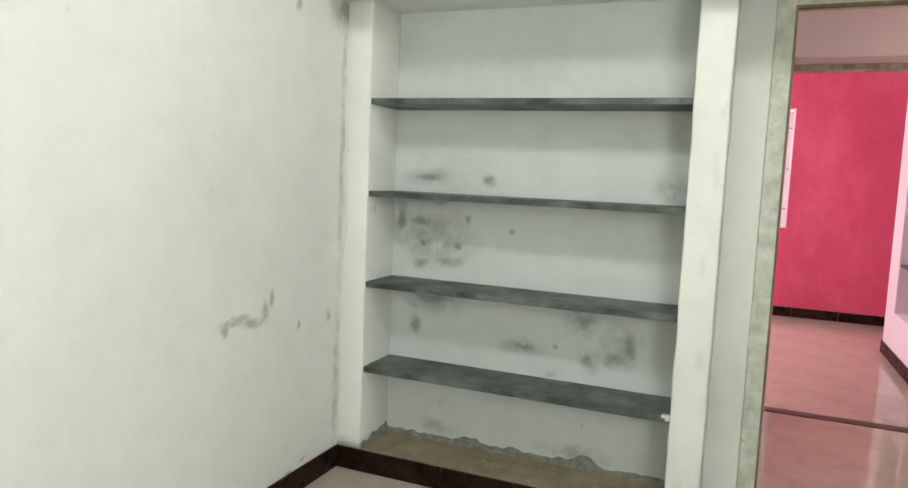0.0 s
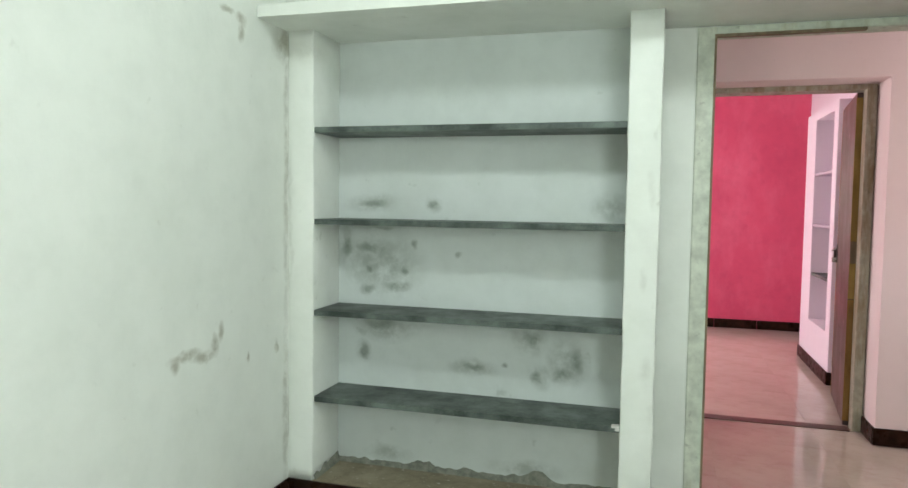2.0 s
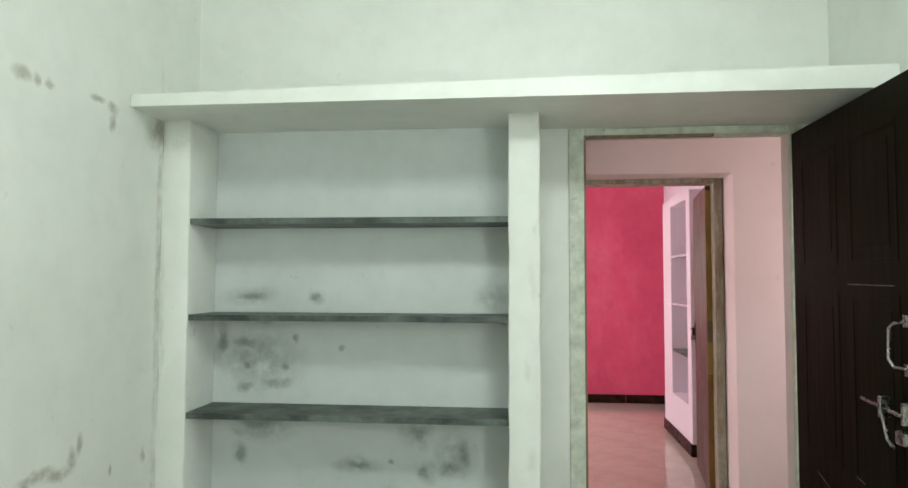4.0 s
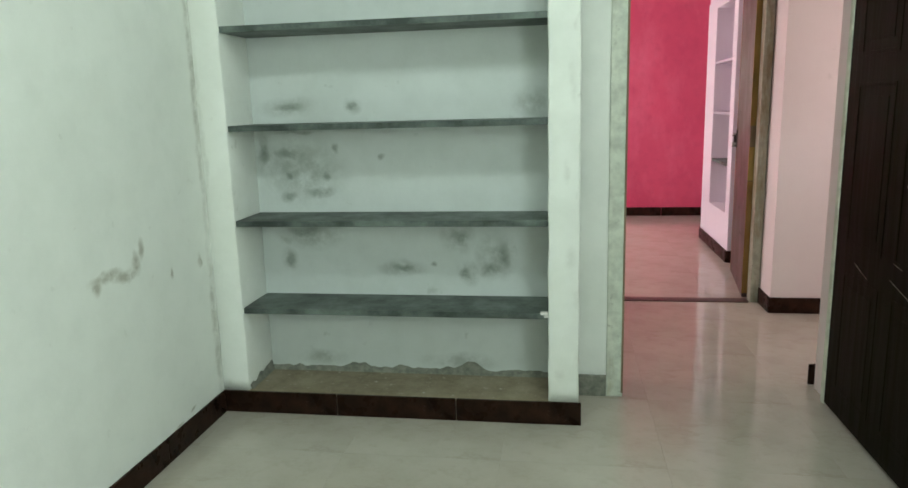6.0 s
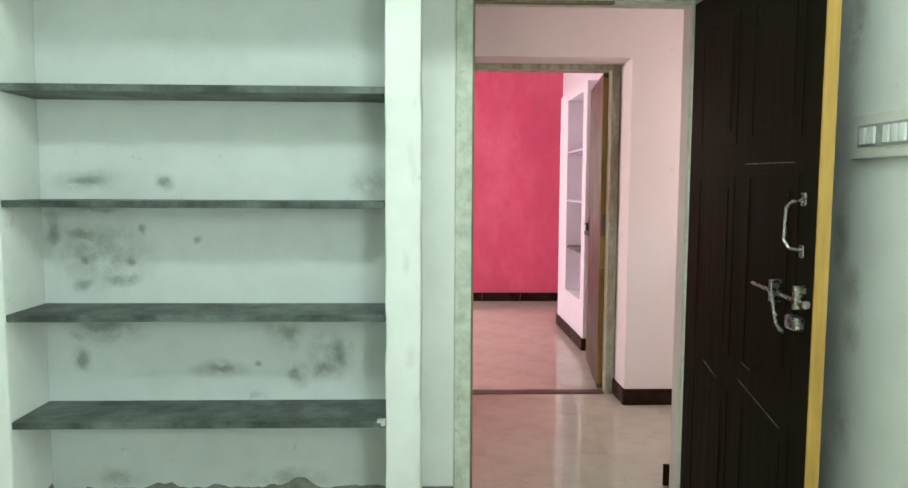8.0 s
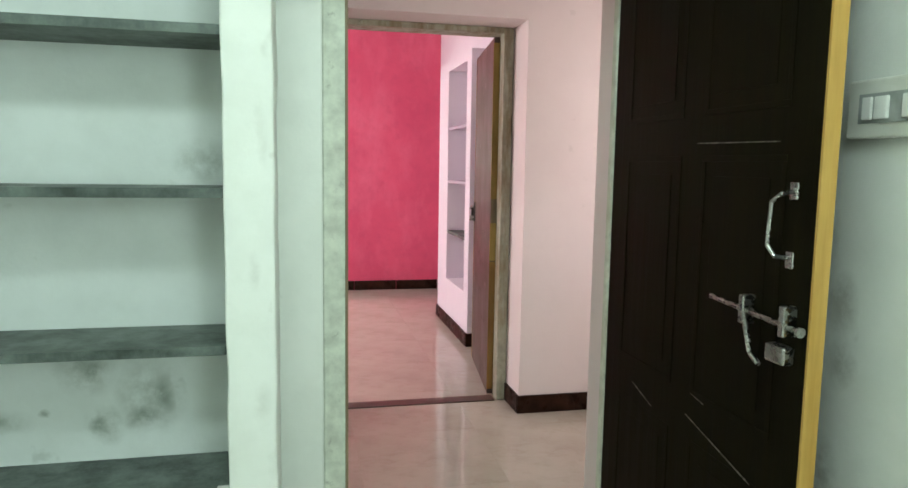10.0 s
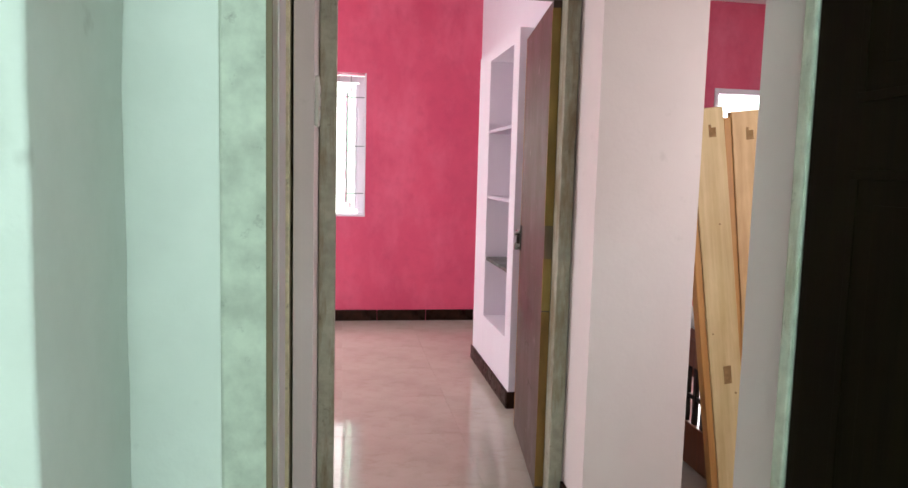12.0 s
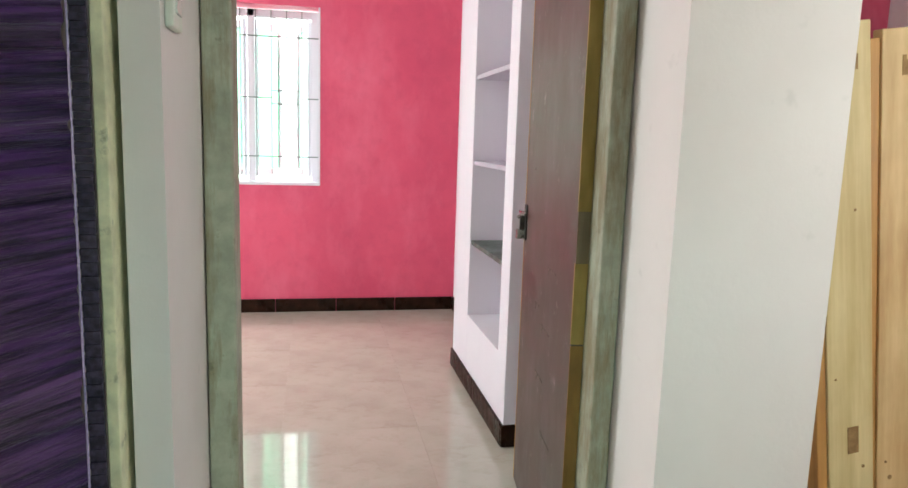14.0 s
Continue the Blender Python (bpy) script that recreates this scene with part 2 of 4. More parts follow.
k = Mat("dark cement shelf", 0.5)
k.color(k.mix(k.noise(6, 7, 0.7, 0.38, 0.64), (0.024, 0.037, 0.032), (0.15, 0.19, 0.17)))
k.bump(k.noise(40, 5, 0.6, 0, 1), 0.3, 0.002)
cement_shelf = k.m

k = Mat("raw screed", 0.85)
c = k.mix(k.noise(6, 7, 0.7, 0.4, 0.68), (0.21, 0.17, 0.11), (0.33, 0.28, 0.195))
k.color(k.mix(k.noise(30, 4, 0.6, 0.62, 0.75), c, (0.55, 0.52, 0.46)))
k.bump(k.noise(25, 7, 0.7, 0, 1), 0.6, 0.006)
screed = k.m

k = Mat("grey broken mortar", 0.9)
k.color(k.mix(k.noise(30, 6, 0.7), (0.15, 0.158, 0.13), (0.29, 0.295, 0.245)))
k.bump(k.noise(60, 6, 0.7, 0, 1), 0.6, 0.005)
mortar = k.m

k = Mat("polished beige tile", 0.12)
c = k.mix(k.noise(2.6, 6, 0.65, 0.4, 0.75), (0.52, 0.478, 0.412), (0.44, 0.395, 0.330))
c = k.mix(k.math("MULTIPLY", k.noise(11, 6, 0.7, 0.52, 0.74), 0.35), c, (0.36, 0.305, 0.235))
veins = k.ranged(k.math("ABSOLUTE", k.math("SUBTRACT", k.noise(1.7, 6, 0.6, 0, 1, k.scaled((1.0, 1.9, 1.0))), 0.5)), 0.022, 0.0, 0, 1)
c = k.mix(k.math("MULTIPLY", k.math("MULTIPLY", veins, k.noise(3.1, 3, 0.5, 0.42, 0.66)), 0.36), c, (0.33, 0.27, 0.20))
c = k.mix(k.ranged(k.random(), 0, 1, 0, 0.06), c, (0.60, 0.55, 0.48))
k.color(c).rough(k.ranged(k.noise(6, 5, 0.6), 0, 1, 0.03, 0.09))
k.bump(k.noise(3, 3, 0.5, 0, 1), 0.03, 0.003)
floor_tile = k.m
k = Mat("tile joint cement", 0.8)
k.color(k.mix(k.noise(20), (0.46, 0.41, 0.34), (0.54, 0.48, 0.40)))
joint = k.m

k = Mat("dark brown glazed skirting", 0.3, spec=0.08)
c = k.mix(k.noise(12, 5, 0.6, 0.4, 0.7), (0.015, 0.0065, 0.004), (0.036, 0.016, 0.010))
k.color(k.mix(k.math("MULTIPLY", k.noise(35, 5, 0.7, 0.62, 0.78), 0.16), c, (0.30, 0.25, 0.22)))
k.rough(k.ranged(k.noise(15), 0, 1, 0.22, 0.45))
skirting = k.m


def wood(name, dark, light, rough, spec=0.5, grain=(1.2, 1.2, 0.08), scale=26, dust=0.0, dusty=(0.4, 0.36, 0.3)):
    k = Mat(name, rough, spec=spec)
    n = k.noise(scale, 6, 0.6, 0.34, 0.68, k.scaled(grain))
    c = k.mix(n, dark, light)
    c = k.mix(k.math("MULTIPLY", k.noise(3.2, 4, 0.6, 0.45, 0.75), 0.4), c, tuple(v * 0.7 for v in dark))
    if dust:
        c = k.mix(k.math("MULTIPLY", k.noise(14, 7, 0.7, 0.6, 0.78), dust), c, dusty)
    k.color(c).rough(k.ranged(n, 0, 1, rough - 0.08, rough + 0.12))
    k.bump(n, 0.18, 0.002)
    return k.m


door_wood = wood("dark varnished door", (0.0056, 0.0043, 0.0015), (0.0132, 0.0100, 0.0038), 0.5, spec=0.045, dust=0.03, dusty=(0.12, 0.1, 0.08))
edge_wood = wood("raw yellow door edge", (0.50, 0.27, 0.05), (0.66, 0.40, 0.11), 0.55)
grey_door = wood("weathered brown door", (0.047, 0.032, 0.026), (0.098, 0.070, 0.058), 0.45, grain=(1.0, 1.0, 0.6), scale=5, dust=0.5, dusty=(0.5, 0.46, 0.42))
bare_wood = wood("bare yellowed door wood", (0.26, 0.17, 0.035), (0.42, 0.29, 0.085), 0.6, grain=(1.2, 1.2, 0.3), scale=12)
rust_wood = wood("orange-brown bare door wood", (0.20, 0.10, 0.018), (0.36, 0.20, 0.05), 0.6, grain=(1.2, 1.2, 0.3), scale=12)
pine = wood("pale pine plank", (0.52, 0.37, 0.165), (0.74, 0.59, 0.33), 0.5, grain=(1.0, 1.0, 0.07), scale=20)
pine_figured = wood("pinkish figured pine plank", (0.47, 0.26, 0.10), (0.74, 0.53, 0.28), 0.5, grain=(1.0, 1.0, 0.13), scale=12)
pine_side = wood("orange pine edge", (0.42, 0.19, 0.05), (0.60, 0.32, 0.10), 0.5)
teak = wood("varnished teak door", (0.165, 0.046, 0.008), (0.25, 0.074, 0.014), 0.3)
carved_teak = wood("worn carved teak edge", (0.28, 0.10, 0.025), (0.40, 0.17, 0.05), 0.35)
threshold_wood = wood("dark threshold wood", (0.06, 0.03, 0.022), (0.12, 0.065, 0.05), 0.4, grain=(0.08, 1.2, 1.2))
rebate_brown = wood("bare brown rebate", (0.16, 0.11, 0.06), (0.30, 0.23, 0.14), 0.6)
bench_wood = wood("red-brown bench wood", (0.16, 0.05, 0.022), (0.28, 0.10, 0.045), 0.35)
slat_wood = wood("black-brown slat", (0.012, 0.007, 0.005), (0.03, 0.016, 0.01), 0.35)


def worn_frame(name, paint, under, amount):
    k = Mat(name, 0.55)
    wear = k.noise(5, 7, 0.7, amount, amount + 0.14, k.scaled((2.0, 2.0, 0.35)))
    c = k.mix(k.noise(18, 5, 0.6), paint, tuple(v * 0.72 for v in paint))
    c = k.mix(wear, c, under)
    c = k.mix(k.math("MULTIPLY", k.noise(22, 5, 0.7, 0.6, 0.74), 0.6), c, (0.07, 0.06, 0.04))
    k.color(c)
    k.bump(k.math("ADD", wear, k.noise(40, 4, 0.6, 0, 1)), 0.4, 0.003)
    return k.m


frame_green = worn_frame("worn green door frame", (0.70, 0.75, 0.64), (0.47, 0.48, 0.34), 0.54)
frame_olive = worn_frame("worn olive door frame", (0.44, 0.44, 0.34), (0.25, 0.20, 0.115), 0.48)
yellow_strip = worn_frame("cream painted frame edge", (0.84, 0.79, 0.54), (0.60, 0.53, 0.32), 0.74)

k = Mat("purple satin with shaded folds", 0.34, spec=0.45)
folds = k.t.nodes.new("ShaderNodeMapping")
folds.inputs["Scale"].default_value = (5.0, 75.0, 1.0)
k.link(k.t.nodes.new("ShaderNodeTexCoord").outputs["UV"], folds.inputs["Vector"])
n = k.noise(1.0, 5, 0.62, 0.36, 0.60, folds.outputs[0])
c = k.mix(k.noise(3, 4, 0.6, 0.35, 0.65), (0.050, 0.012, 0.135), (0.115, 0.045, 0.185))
# near-black lines in the colour stand in for shade between the folds
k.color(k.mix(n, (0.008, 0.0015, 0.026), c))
k.b.inputs["Sheen Weight"].default_value = 0.15
k.bump(n, 0.7, 0.006)
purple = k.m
k = Mat("black net trim", 0.6)
k.color(k.mix(k.noise(90, 2, 0.5), (0.010, 0.006, 0.02), (0.05, 0.035, 0.075)))
trim_black = k.m
k = Mat("pale lilac cord", 0.5)
k.color(k.mix(k.noise(200, 2), (0.55, 0.45, 0.68), (0.40, 0.30, 0.55)))
cord = k.m

k = Mat("worn chrome", 0.24, 1.0)
k.color(k.mix(k.noise(30, 5), (0.55, 0.55, 0.53), (0.32, 0.31, 0.29)))
k.rough(k.ranged(k.noise(60), 0, 1, 0.15, 0.4))
chrome = k.m
k = Mat("ivory plastic", 0.35)
k.color(k.mix(k.noise(8, 4), (0.78, 0.79, 0.72), (0.66, 0.67, 0.6)))
plastic = k.m
k = Mat("white switch plastic", 0.25)
k.color(k.mix(k.noise(8, 4), (0.85, 0.86, 0.83), (0.78, 0.79, 0.76)))
plastic_white = k.m
k = Mat("grey switch recess", 0.5)
k.color(k.mix(k.noise(30, 3), (0.30, 0.33, 0.31), (0.40, 0.43, 0.41)))
switch_gap = k.m
k = Mat("black iron", 0.45, 0.6)
k.color(k.mix(k.noise(40, 4), (0.03, 0.03, 0.03), (0.08, 0.07, 0.06)))
iron = k.m
k = Mat("grey painted grille", 0.4)
k.color(k.mix(k.noise(40, 4), (0.16, 0.17, 0.16), (0.26, 0.27, 0.26)))
grille_grey = k.m
k = Mat("notch shadow and knot wood", 0.8)
k.color(k.mix(k.noise(30, 4), (0.20, 0.11, 0.04), (0.34, 0.20, 0.08)))
notch_shade_knot_wood = k.m
k = Mat("green tinted glass", 0.05)
k.b.inputs["Transmission Weight"].default_value = 1.0
k.color((0.26, 0.56, 0.40)).rough(0.2)
green_glass = k.m
k = Mat("white cloth", 0.8)
k.color(k.mix(k.noise(20, 5), (0.75, 0.73, 0.70), (0.6, 0.58, 0.55)))
k.bump(k.noise(60, 4, 0.6, 0, 1), 0.3, 0.004)
cloth = k.m
k = Mat("hazy garden light", 0.9)
k.color((0.6, 0.7, 0.6))
k.put(k.b.inputs["Emission Color"], k.mix(k.noise(0.8, 5, 0.6, 0.4, 0.7), (0.80, 1.0, 0.86), (1.0, 1.0, 1.0)))
k.b.inputs["Emission Strength"].default_value = 4.8
outside = k.m
k = Mat("glowing tube", 0.4)
k.b.inputs["Emission Color"].default_value = (0.88, 1.0, 0.94, 1)
k.b.inputs["Emission Strength"].default_value = 6.0
tube_glow = k.m

# ---- plan: heights and lines ----
CEIL = 2.95
LEFT, RIGHT = -0.085, 2.70            # side walls of the shelf room
DOOR_Y0, DOOR_Y1 = 0.315, 0.488        # wall with the first door
HALL_Y0, HALL_Y1 = 1.672, 2.05        # wall with the second door
PINK_Y = 5.52                        # far wall of the pink room
PINK_R = 2.995                         # its side wall
LIV_X, LIV_Y = 6.40, 5.29             # living room's side and far walls
SOFFIT = 2.066

# ---- setting ----
structure("floor", boxes((-1.3, 6.6, -4.4, 5.9, -0.14, -0.0016)), joint, "cement floor bed under polished beige tiles", "floor")
structure("ceiling", boxes((-1.3, 6.6, -4.4, 5.9, CEIL, CEIL + 0.12)), ceiling_white, "plain white painted ceiling", "ceiling")
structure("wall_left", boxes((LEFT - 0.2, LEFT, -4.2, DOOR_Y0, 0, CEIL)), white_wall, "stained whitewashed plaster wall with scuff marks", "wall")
# window gaps in walls right, first_door, pink_left and living_side are added for lamps
structure("wall_right", boxes((RIGHT, RIGHT + 0.12, -4.2, -3.8, 0, CEIL), (RIGHT, RIGHT + 0.12, -2.5, DOOR_Y0, 0, CEIL), (RIGHT, RIGHT + 0.12, -3.8, -2.5, 0, 0.95), (RIGHT, RIGHT + 0.12, -3.8, -2.5, 2.15, CEIL)), white_wall, "pale whitewashed plaster wall behind the open door", "wall")
structure("wall_back", boxes((LEFT - 0.2, RIGHT + 0.12, -4.4, -4.2, 0, CEIL)), white_wall, "plain whitewashed plaster wall", "wall")
D1L, D1R, D1T = 1.607, 2.585, 2.062
structure("wall_first_door", boxes((-1.2, -1.15, DOOR_Y0, DOOR_Y1, 0, CEIL), (-0.35, D1L, DOOR_Y0, DOOR_Y1, 0, CEIL), (-1.15, -0.35, DOOR_Y0, DOOR_Y1, 0, 1.05), (-1.15, -0.35, DOOR_Y0, DOOR_Y1, 2.15, CEIL),
          (D1R, 3.4, DOOR_Y0, DOOR_Y1, 0, CEIL), (4.4, LIV_X, DOOR_Y0, DOOR_Y1, 0, CEIL), (3.4, 4.4, DOOR_Y0, DOOR_Y1, 0, 1.05), (3.4, 4.4, DOOR_Y0, DOOR_Y1, 2.15, CEIL), (D1L, D1R, DOOR_Y0, DOOR_Y1, D1T, CEIL)),
          white_wall, "whitewashed partition wall with a door opening", "wall")
structure("wall_first_door_hall_side", boxes((-1.2, -1.15, DOOR_Y1, 0.535, 0, CEIL), (-0.35, D1L + 0.0747, DOOR_Y1, 0.535, 0, CEIL), (-1.15, -0.35, DOOR_Y1, 0.535, 0, 1.05), (-1.15, -0.35, DOOR_Y1, 0.535, 2.15, CEIL),
          (D1R - 0.002, 3.4, DOOR_Y1, DOOR_Y1 + 0.026, 0, CEIL), (4.4, LIV_X, DOOR_Y1, DOOR_Y1 + 0.026, 0, CEIL), (3.4, 4.4, DOOR_Y1, DOOR_Y1 + 0.026, 0, 1.05), (3.4, 4.4, DOOR_Y1, DOOR_Y1 + 0.026, 2.15, CEIL), (D1L + 0.0767, D1R - 0.002, DOOR_Y1, DOOR_Y1 + 0.026, D1T, CEIL),
          (D1R - 0.0285, D1R - 0.001, 0.338, DOOR_Y1, 0, D1T), (D1L + 0.001, D1L + 0.0747, 0.412, DOOR_Y1, 0, D1T)),
          hall_wall, "pale pink plaster skin facing the hall", "wall")
D2L, D2R, D2T = 1.690, 2.684, 2.068
structure("wall_hall_end_pier", boxes((D2R, 3.082, HALL_Y0, HALL_Y1, 0, CEIL)), hall_wall, "pale pinkish plaster wall end beside the doorway", "wall")
structure("wall_hall_lintel", boxes((D2L, D2R, HALL_Y0, HALL_Y1, D2T, CEIL)), hall_wall, "pale pinkish plaster lintel over the doorway", "wall")
structure("wall_hall", boxes((1.627, D2L, 1.537, HALL_Y1, 0, CEIL),
          (0.72, 1.627, 1.537, 1.72, 2.06, CEIL), (-1.2, 0.72, 1.537, 1.72, 0, CEIL)),
          hall_wall, "pale pinkish plaster hall wall with door openings", "wall")
structure("wall_hall_end", boxes((-1.3, -1.2, DOOR_Y0, 2.05, 0, CEIL)), hall_wall, "plain pale hall end wall", "wall")
structure("wall_behind_curtain", boxes((-1.2, 1.627, 1.98, HALL_Y1, 0, CEIL)), hall_wall, "plain plaster wall behind the curtain", "wall")
W_X0, W_X1, W_Z0, W_Z1 = 0.98, 1.975, 0.942, 2.195
structure("wall_pink", boxes((-1.0, W_X0, PINK_Y, PINK_Y + 0.23, 0, CEIL), (W_X1, PINK_R + 0.12, PINK_Y, PINK_Y + 0.23, 0, CEIL),
          (W_X0, W_X1, PINK_Y, PINK_Y + 0.23, 0, W_Z0), (W_X0, W_X1, PINK_Y, PINK_Y + 0.23, W_Z1, CEIL)),
          pink_wall, "hot pink painted wall with a window opening", "wall")
structure("wall_pink_side", boxes((PINK_R, 3.082, HALL_Y1, PINK_Y, 0, CEIL)), cabinet_white, "white painted wall beside the niche shelf", "wall")
structure("wall_pink_left", boxes((-1.12, -1.0, HALL_Y1, 3.05, 0, CEIL), (-1.12, -1.0, 4.35, PINK_Y, 0, CEIL), (-1.12, -1.0, 3.05, 4.35, 0, 0.95), (-1.12, -1.0, 3.05, 4.35, 2.15, CEIL)), cabinet_white, "plain white wall", "wall")
structure("wall_living_far", boxes((3.082, 5.12, LIV_Y, LIV_Y + 0.2, 0, CEIL), (5.93, LIV_X, LIV_Y, LIV_Y + 0.2, 0, CEIL), (5.12, 5.93, LIV_Y, LIV_Y + 0.2, 2.18, CEIL)),
          pink_wall, "crimson pink painted wall with a doorway", "wall")
structure("wall_living_side", boxes((LIV_X, LIV_X + 0.2, DOOR_Y0, 1.0, 0, CEIL), (LIV_X, LIV_X + 0.2, 2.4, LIV_Y + 0.2, 0, CEIL), (LIV_X, LIV_X + 0.2, 1.0, 2.4, 0, 0.9), (LIV_X, LIV_X + 0.2, 1.0, 2.4, 2.1, CEIL)), hall_wall, "pale grey-white painted living room wall", "wall")

# ---- doors' frames ----
def door_frame(name, x0, x1, y0, y1, top, w, material, label, y2=None, left_y0=None):
    f = thing(name, ((x0 + x1) / 2, y0, 0), label, "door frame", kind="structure")
    part("jamb", boxes((x0, x0 + w[0], left_y0 or y0, y1, 0, top), bevel=0.005), material, f)
    part("jamb", boxes((x1 - w[1], x1, y0, y2 or y1, 0, top), bevel=0.005), material, f)
    part("head", boxes((x0 + w[0], x1 - w[1], y0, y1, top - 0.032, top), bevel=0.005), material, f)
    return f


f1 = door_frame("door_1", D1L, D1R, 0.303, 0.41, D1T, (0.073, 0.055), frame_green, "worn green painted wooden door frame with chipped paint", 0.336)
door_frame("door_2", D2L + 0.003, D2R - 0.003, 1.905, 2.045, D2T, (0.064, 0.056), frame_olive, "worn olive wooden door frame with bare patches", left_y0=1.93)
part("rebate", boxes((1.6725, 2.22, 0.3003, 0.33, 2.0205, 2.0315), bevel=0.001), rebate_brown, f1, "bare brown rebate edge")
part("rebate", boxes((1.6725, 1.6815, 0.3008, 0.312, 0.02, 2.019), bevel=0.001), rebate_brown, f1, "bare brown rebate edge")
structure("threshold", boxes((D2L + 0.07, D2R - 0.07, 1.895, 1.985, -0.004, 0.006), bevel=0.002), threshold_wood, "thin dark brown door threshold strip", "threshold")

# ---- shelf room: built-in shelf unit ----
unit = thing("shelf_unit", UNIT, "built-in whitewashed plaster shelf unit with dark cement shelves", "shelf")


def rough_block(x0, x1, y0, y1, z0, z1, step=0.05, amount=0.004, seed=3.0):
    """A plastered block whose corners waver a little."""
    bm = boxes((x0, x1, y0, y1, z0, z1))
    n = max(2, int((z1 - z0) / step))
    for i in range(1, n):
        bmesh.ops.bisect_plane(bm, geom=bm.verts[:] + bm.edges[:] + bm.faces[:], plane_co=(0, 0, z0 + (z1 - z0) * i / n), plane_no=(0, 0, 1))
    up = [e for e in bm.edges if abs(e.verts[0].co.z - e.verts[1].co.z) > 1e-4 and len(e.link_faces) == 2 and e.calc_face_angle(0) > 1]
    bmesh.ops.bevel(bm, geom=up, offset=0.006, segments=2, affect="EDGES", profile=0.5)
    for v in bm.verts:
        p = v.co
        v.co = p + Vector((noise.noise((p.x * 3, p.y * 3 + seed, p.z * 7)), noise.noise((p.x * 3 + seed, p.y * 3, p.z * 6)) * 0.5, 0)) * amount
    return bm


part("upright", rough_block(LEFT, 0.038, 0, 0.26, 0.10, SOFFIT), pillar_wall, unit, smooth=True)
part("upright", rough_block(1.354, 1.478, 0, 0.314, 0.10, SOFFIT, seed=9), pillar_wall, unit, smooth=True)
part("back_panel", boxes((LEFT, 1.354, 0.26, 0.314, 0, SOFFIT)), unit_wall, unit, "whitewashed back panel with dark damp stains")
for z in (1.656, 1.260, 0.861, 0.478):
    part("shelf_board", rough_block(0.038, 1.354, 0.004, 0.26, z - 0.024, z, 0.04, 0.003, z), cement_shelf, unit, "dark cement shelf slab")
part("plinth", boxes((LEFT, 1.476, 0.0, 0.26, 0, 0.102), bevel=0.003), screed, unit, "raw brown screed base")
# broken edge of the plaster where it meets the screed
bm = bmesh.new()
xs = np.linspace(0.04, 1.352, 90)
top = [0.128 + 0.014 * noise.noise((x * 6, 0, 1)) + 0.12 * max(0, noise.noise((x * 5.5, 3, 1)) - 0.10) + 0.010 * noise.noise((x * 31, 8, 1)) for x in xs]
lo = [bm.verts.new((x, 0.250, 0.100)) for x in xs]
hi = [bm.verts.new((x, 0.2585, t)) for x, t in zip(xs, top)]
for i in range(len(xs) - 1):
    bm.faces.new((lo[i], lo[i + 1], hi[i + 1], hi[i]))
part("mortar_edge", bm, mortar, unit, "uneven mortar line along the back")
bm = bmesh.new()
ys = np.linspace(0.004, 0.252, 18)
lo = [bm.verts.new((0.050, y, 0.100)) for y in ys]
hi = [bm.verts.new((0.0395, y, 0.122 + 0.03 * y / 0.25 + 0.02 * noise.noise((y * 22, 7, 2)))) for y in ys]
for i in range(len(ys) - 1):
    bm.faces.new((lo[i], lo[i + 1], hi[i + 1], hi[i]))
part("mortar_edge", bm, mortar, unit, "uneven mortar line along the side")
rng = random.Random(4)
bm = bmesh.new()
for i in range(70):
    x, y = rng.uniform(0.06, 1.33), rng.uniform(0.02, 0.24)
    r = rng.uniform(0.001, 0.004)
    bmesh.ops.create_icosphere(bm, subdivisions=1, radius=r, matrix=Matrix.Translation((x, y, 0.102 + r * 0.5)))
tagged(part("grit", bm, screed, unit, "crumbs of fallen plaster"), kind="stuff")
bm = boxes((1.322, 1.353, 0.002, 0.03, 0.470, 0.4805), (1.336, 1.353, 0.002, 0.02, 0.459, 0.471), bevel=0.003)
part("plaster_chip", bm, cloth, unit, "white plaster smear on the shelf end")

bm = rough_block(LEFT, RIGHT, -0.244, 0.314, SOFFIT, SOFFIT + 0.066, 0.03, 0.004, 5)
for v in bm.verts:
    if v.co.z > SOFFIT + 0.05:
        v.co.z += 0.016 - 0.036 * (RIGHT - v.co.x) / (RIGHT - LEFT)
loft = single("loft_slab", bm, pillar_wall, "whitewashed concrete loft slab over shelves and door", "loft slab", kind="structure")
single("cement_base", boxes((1.479, D1L, 0.300, 0.316, 0.0, 0.10), bevel=0.004), mortar, "unfinished grey cement strip at the wall foot", "baseboard", kind="structure")

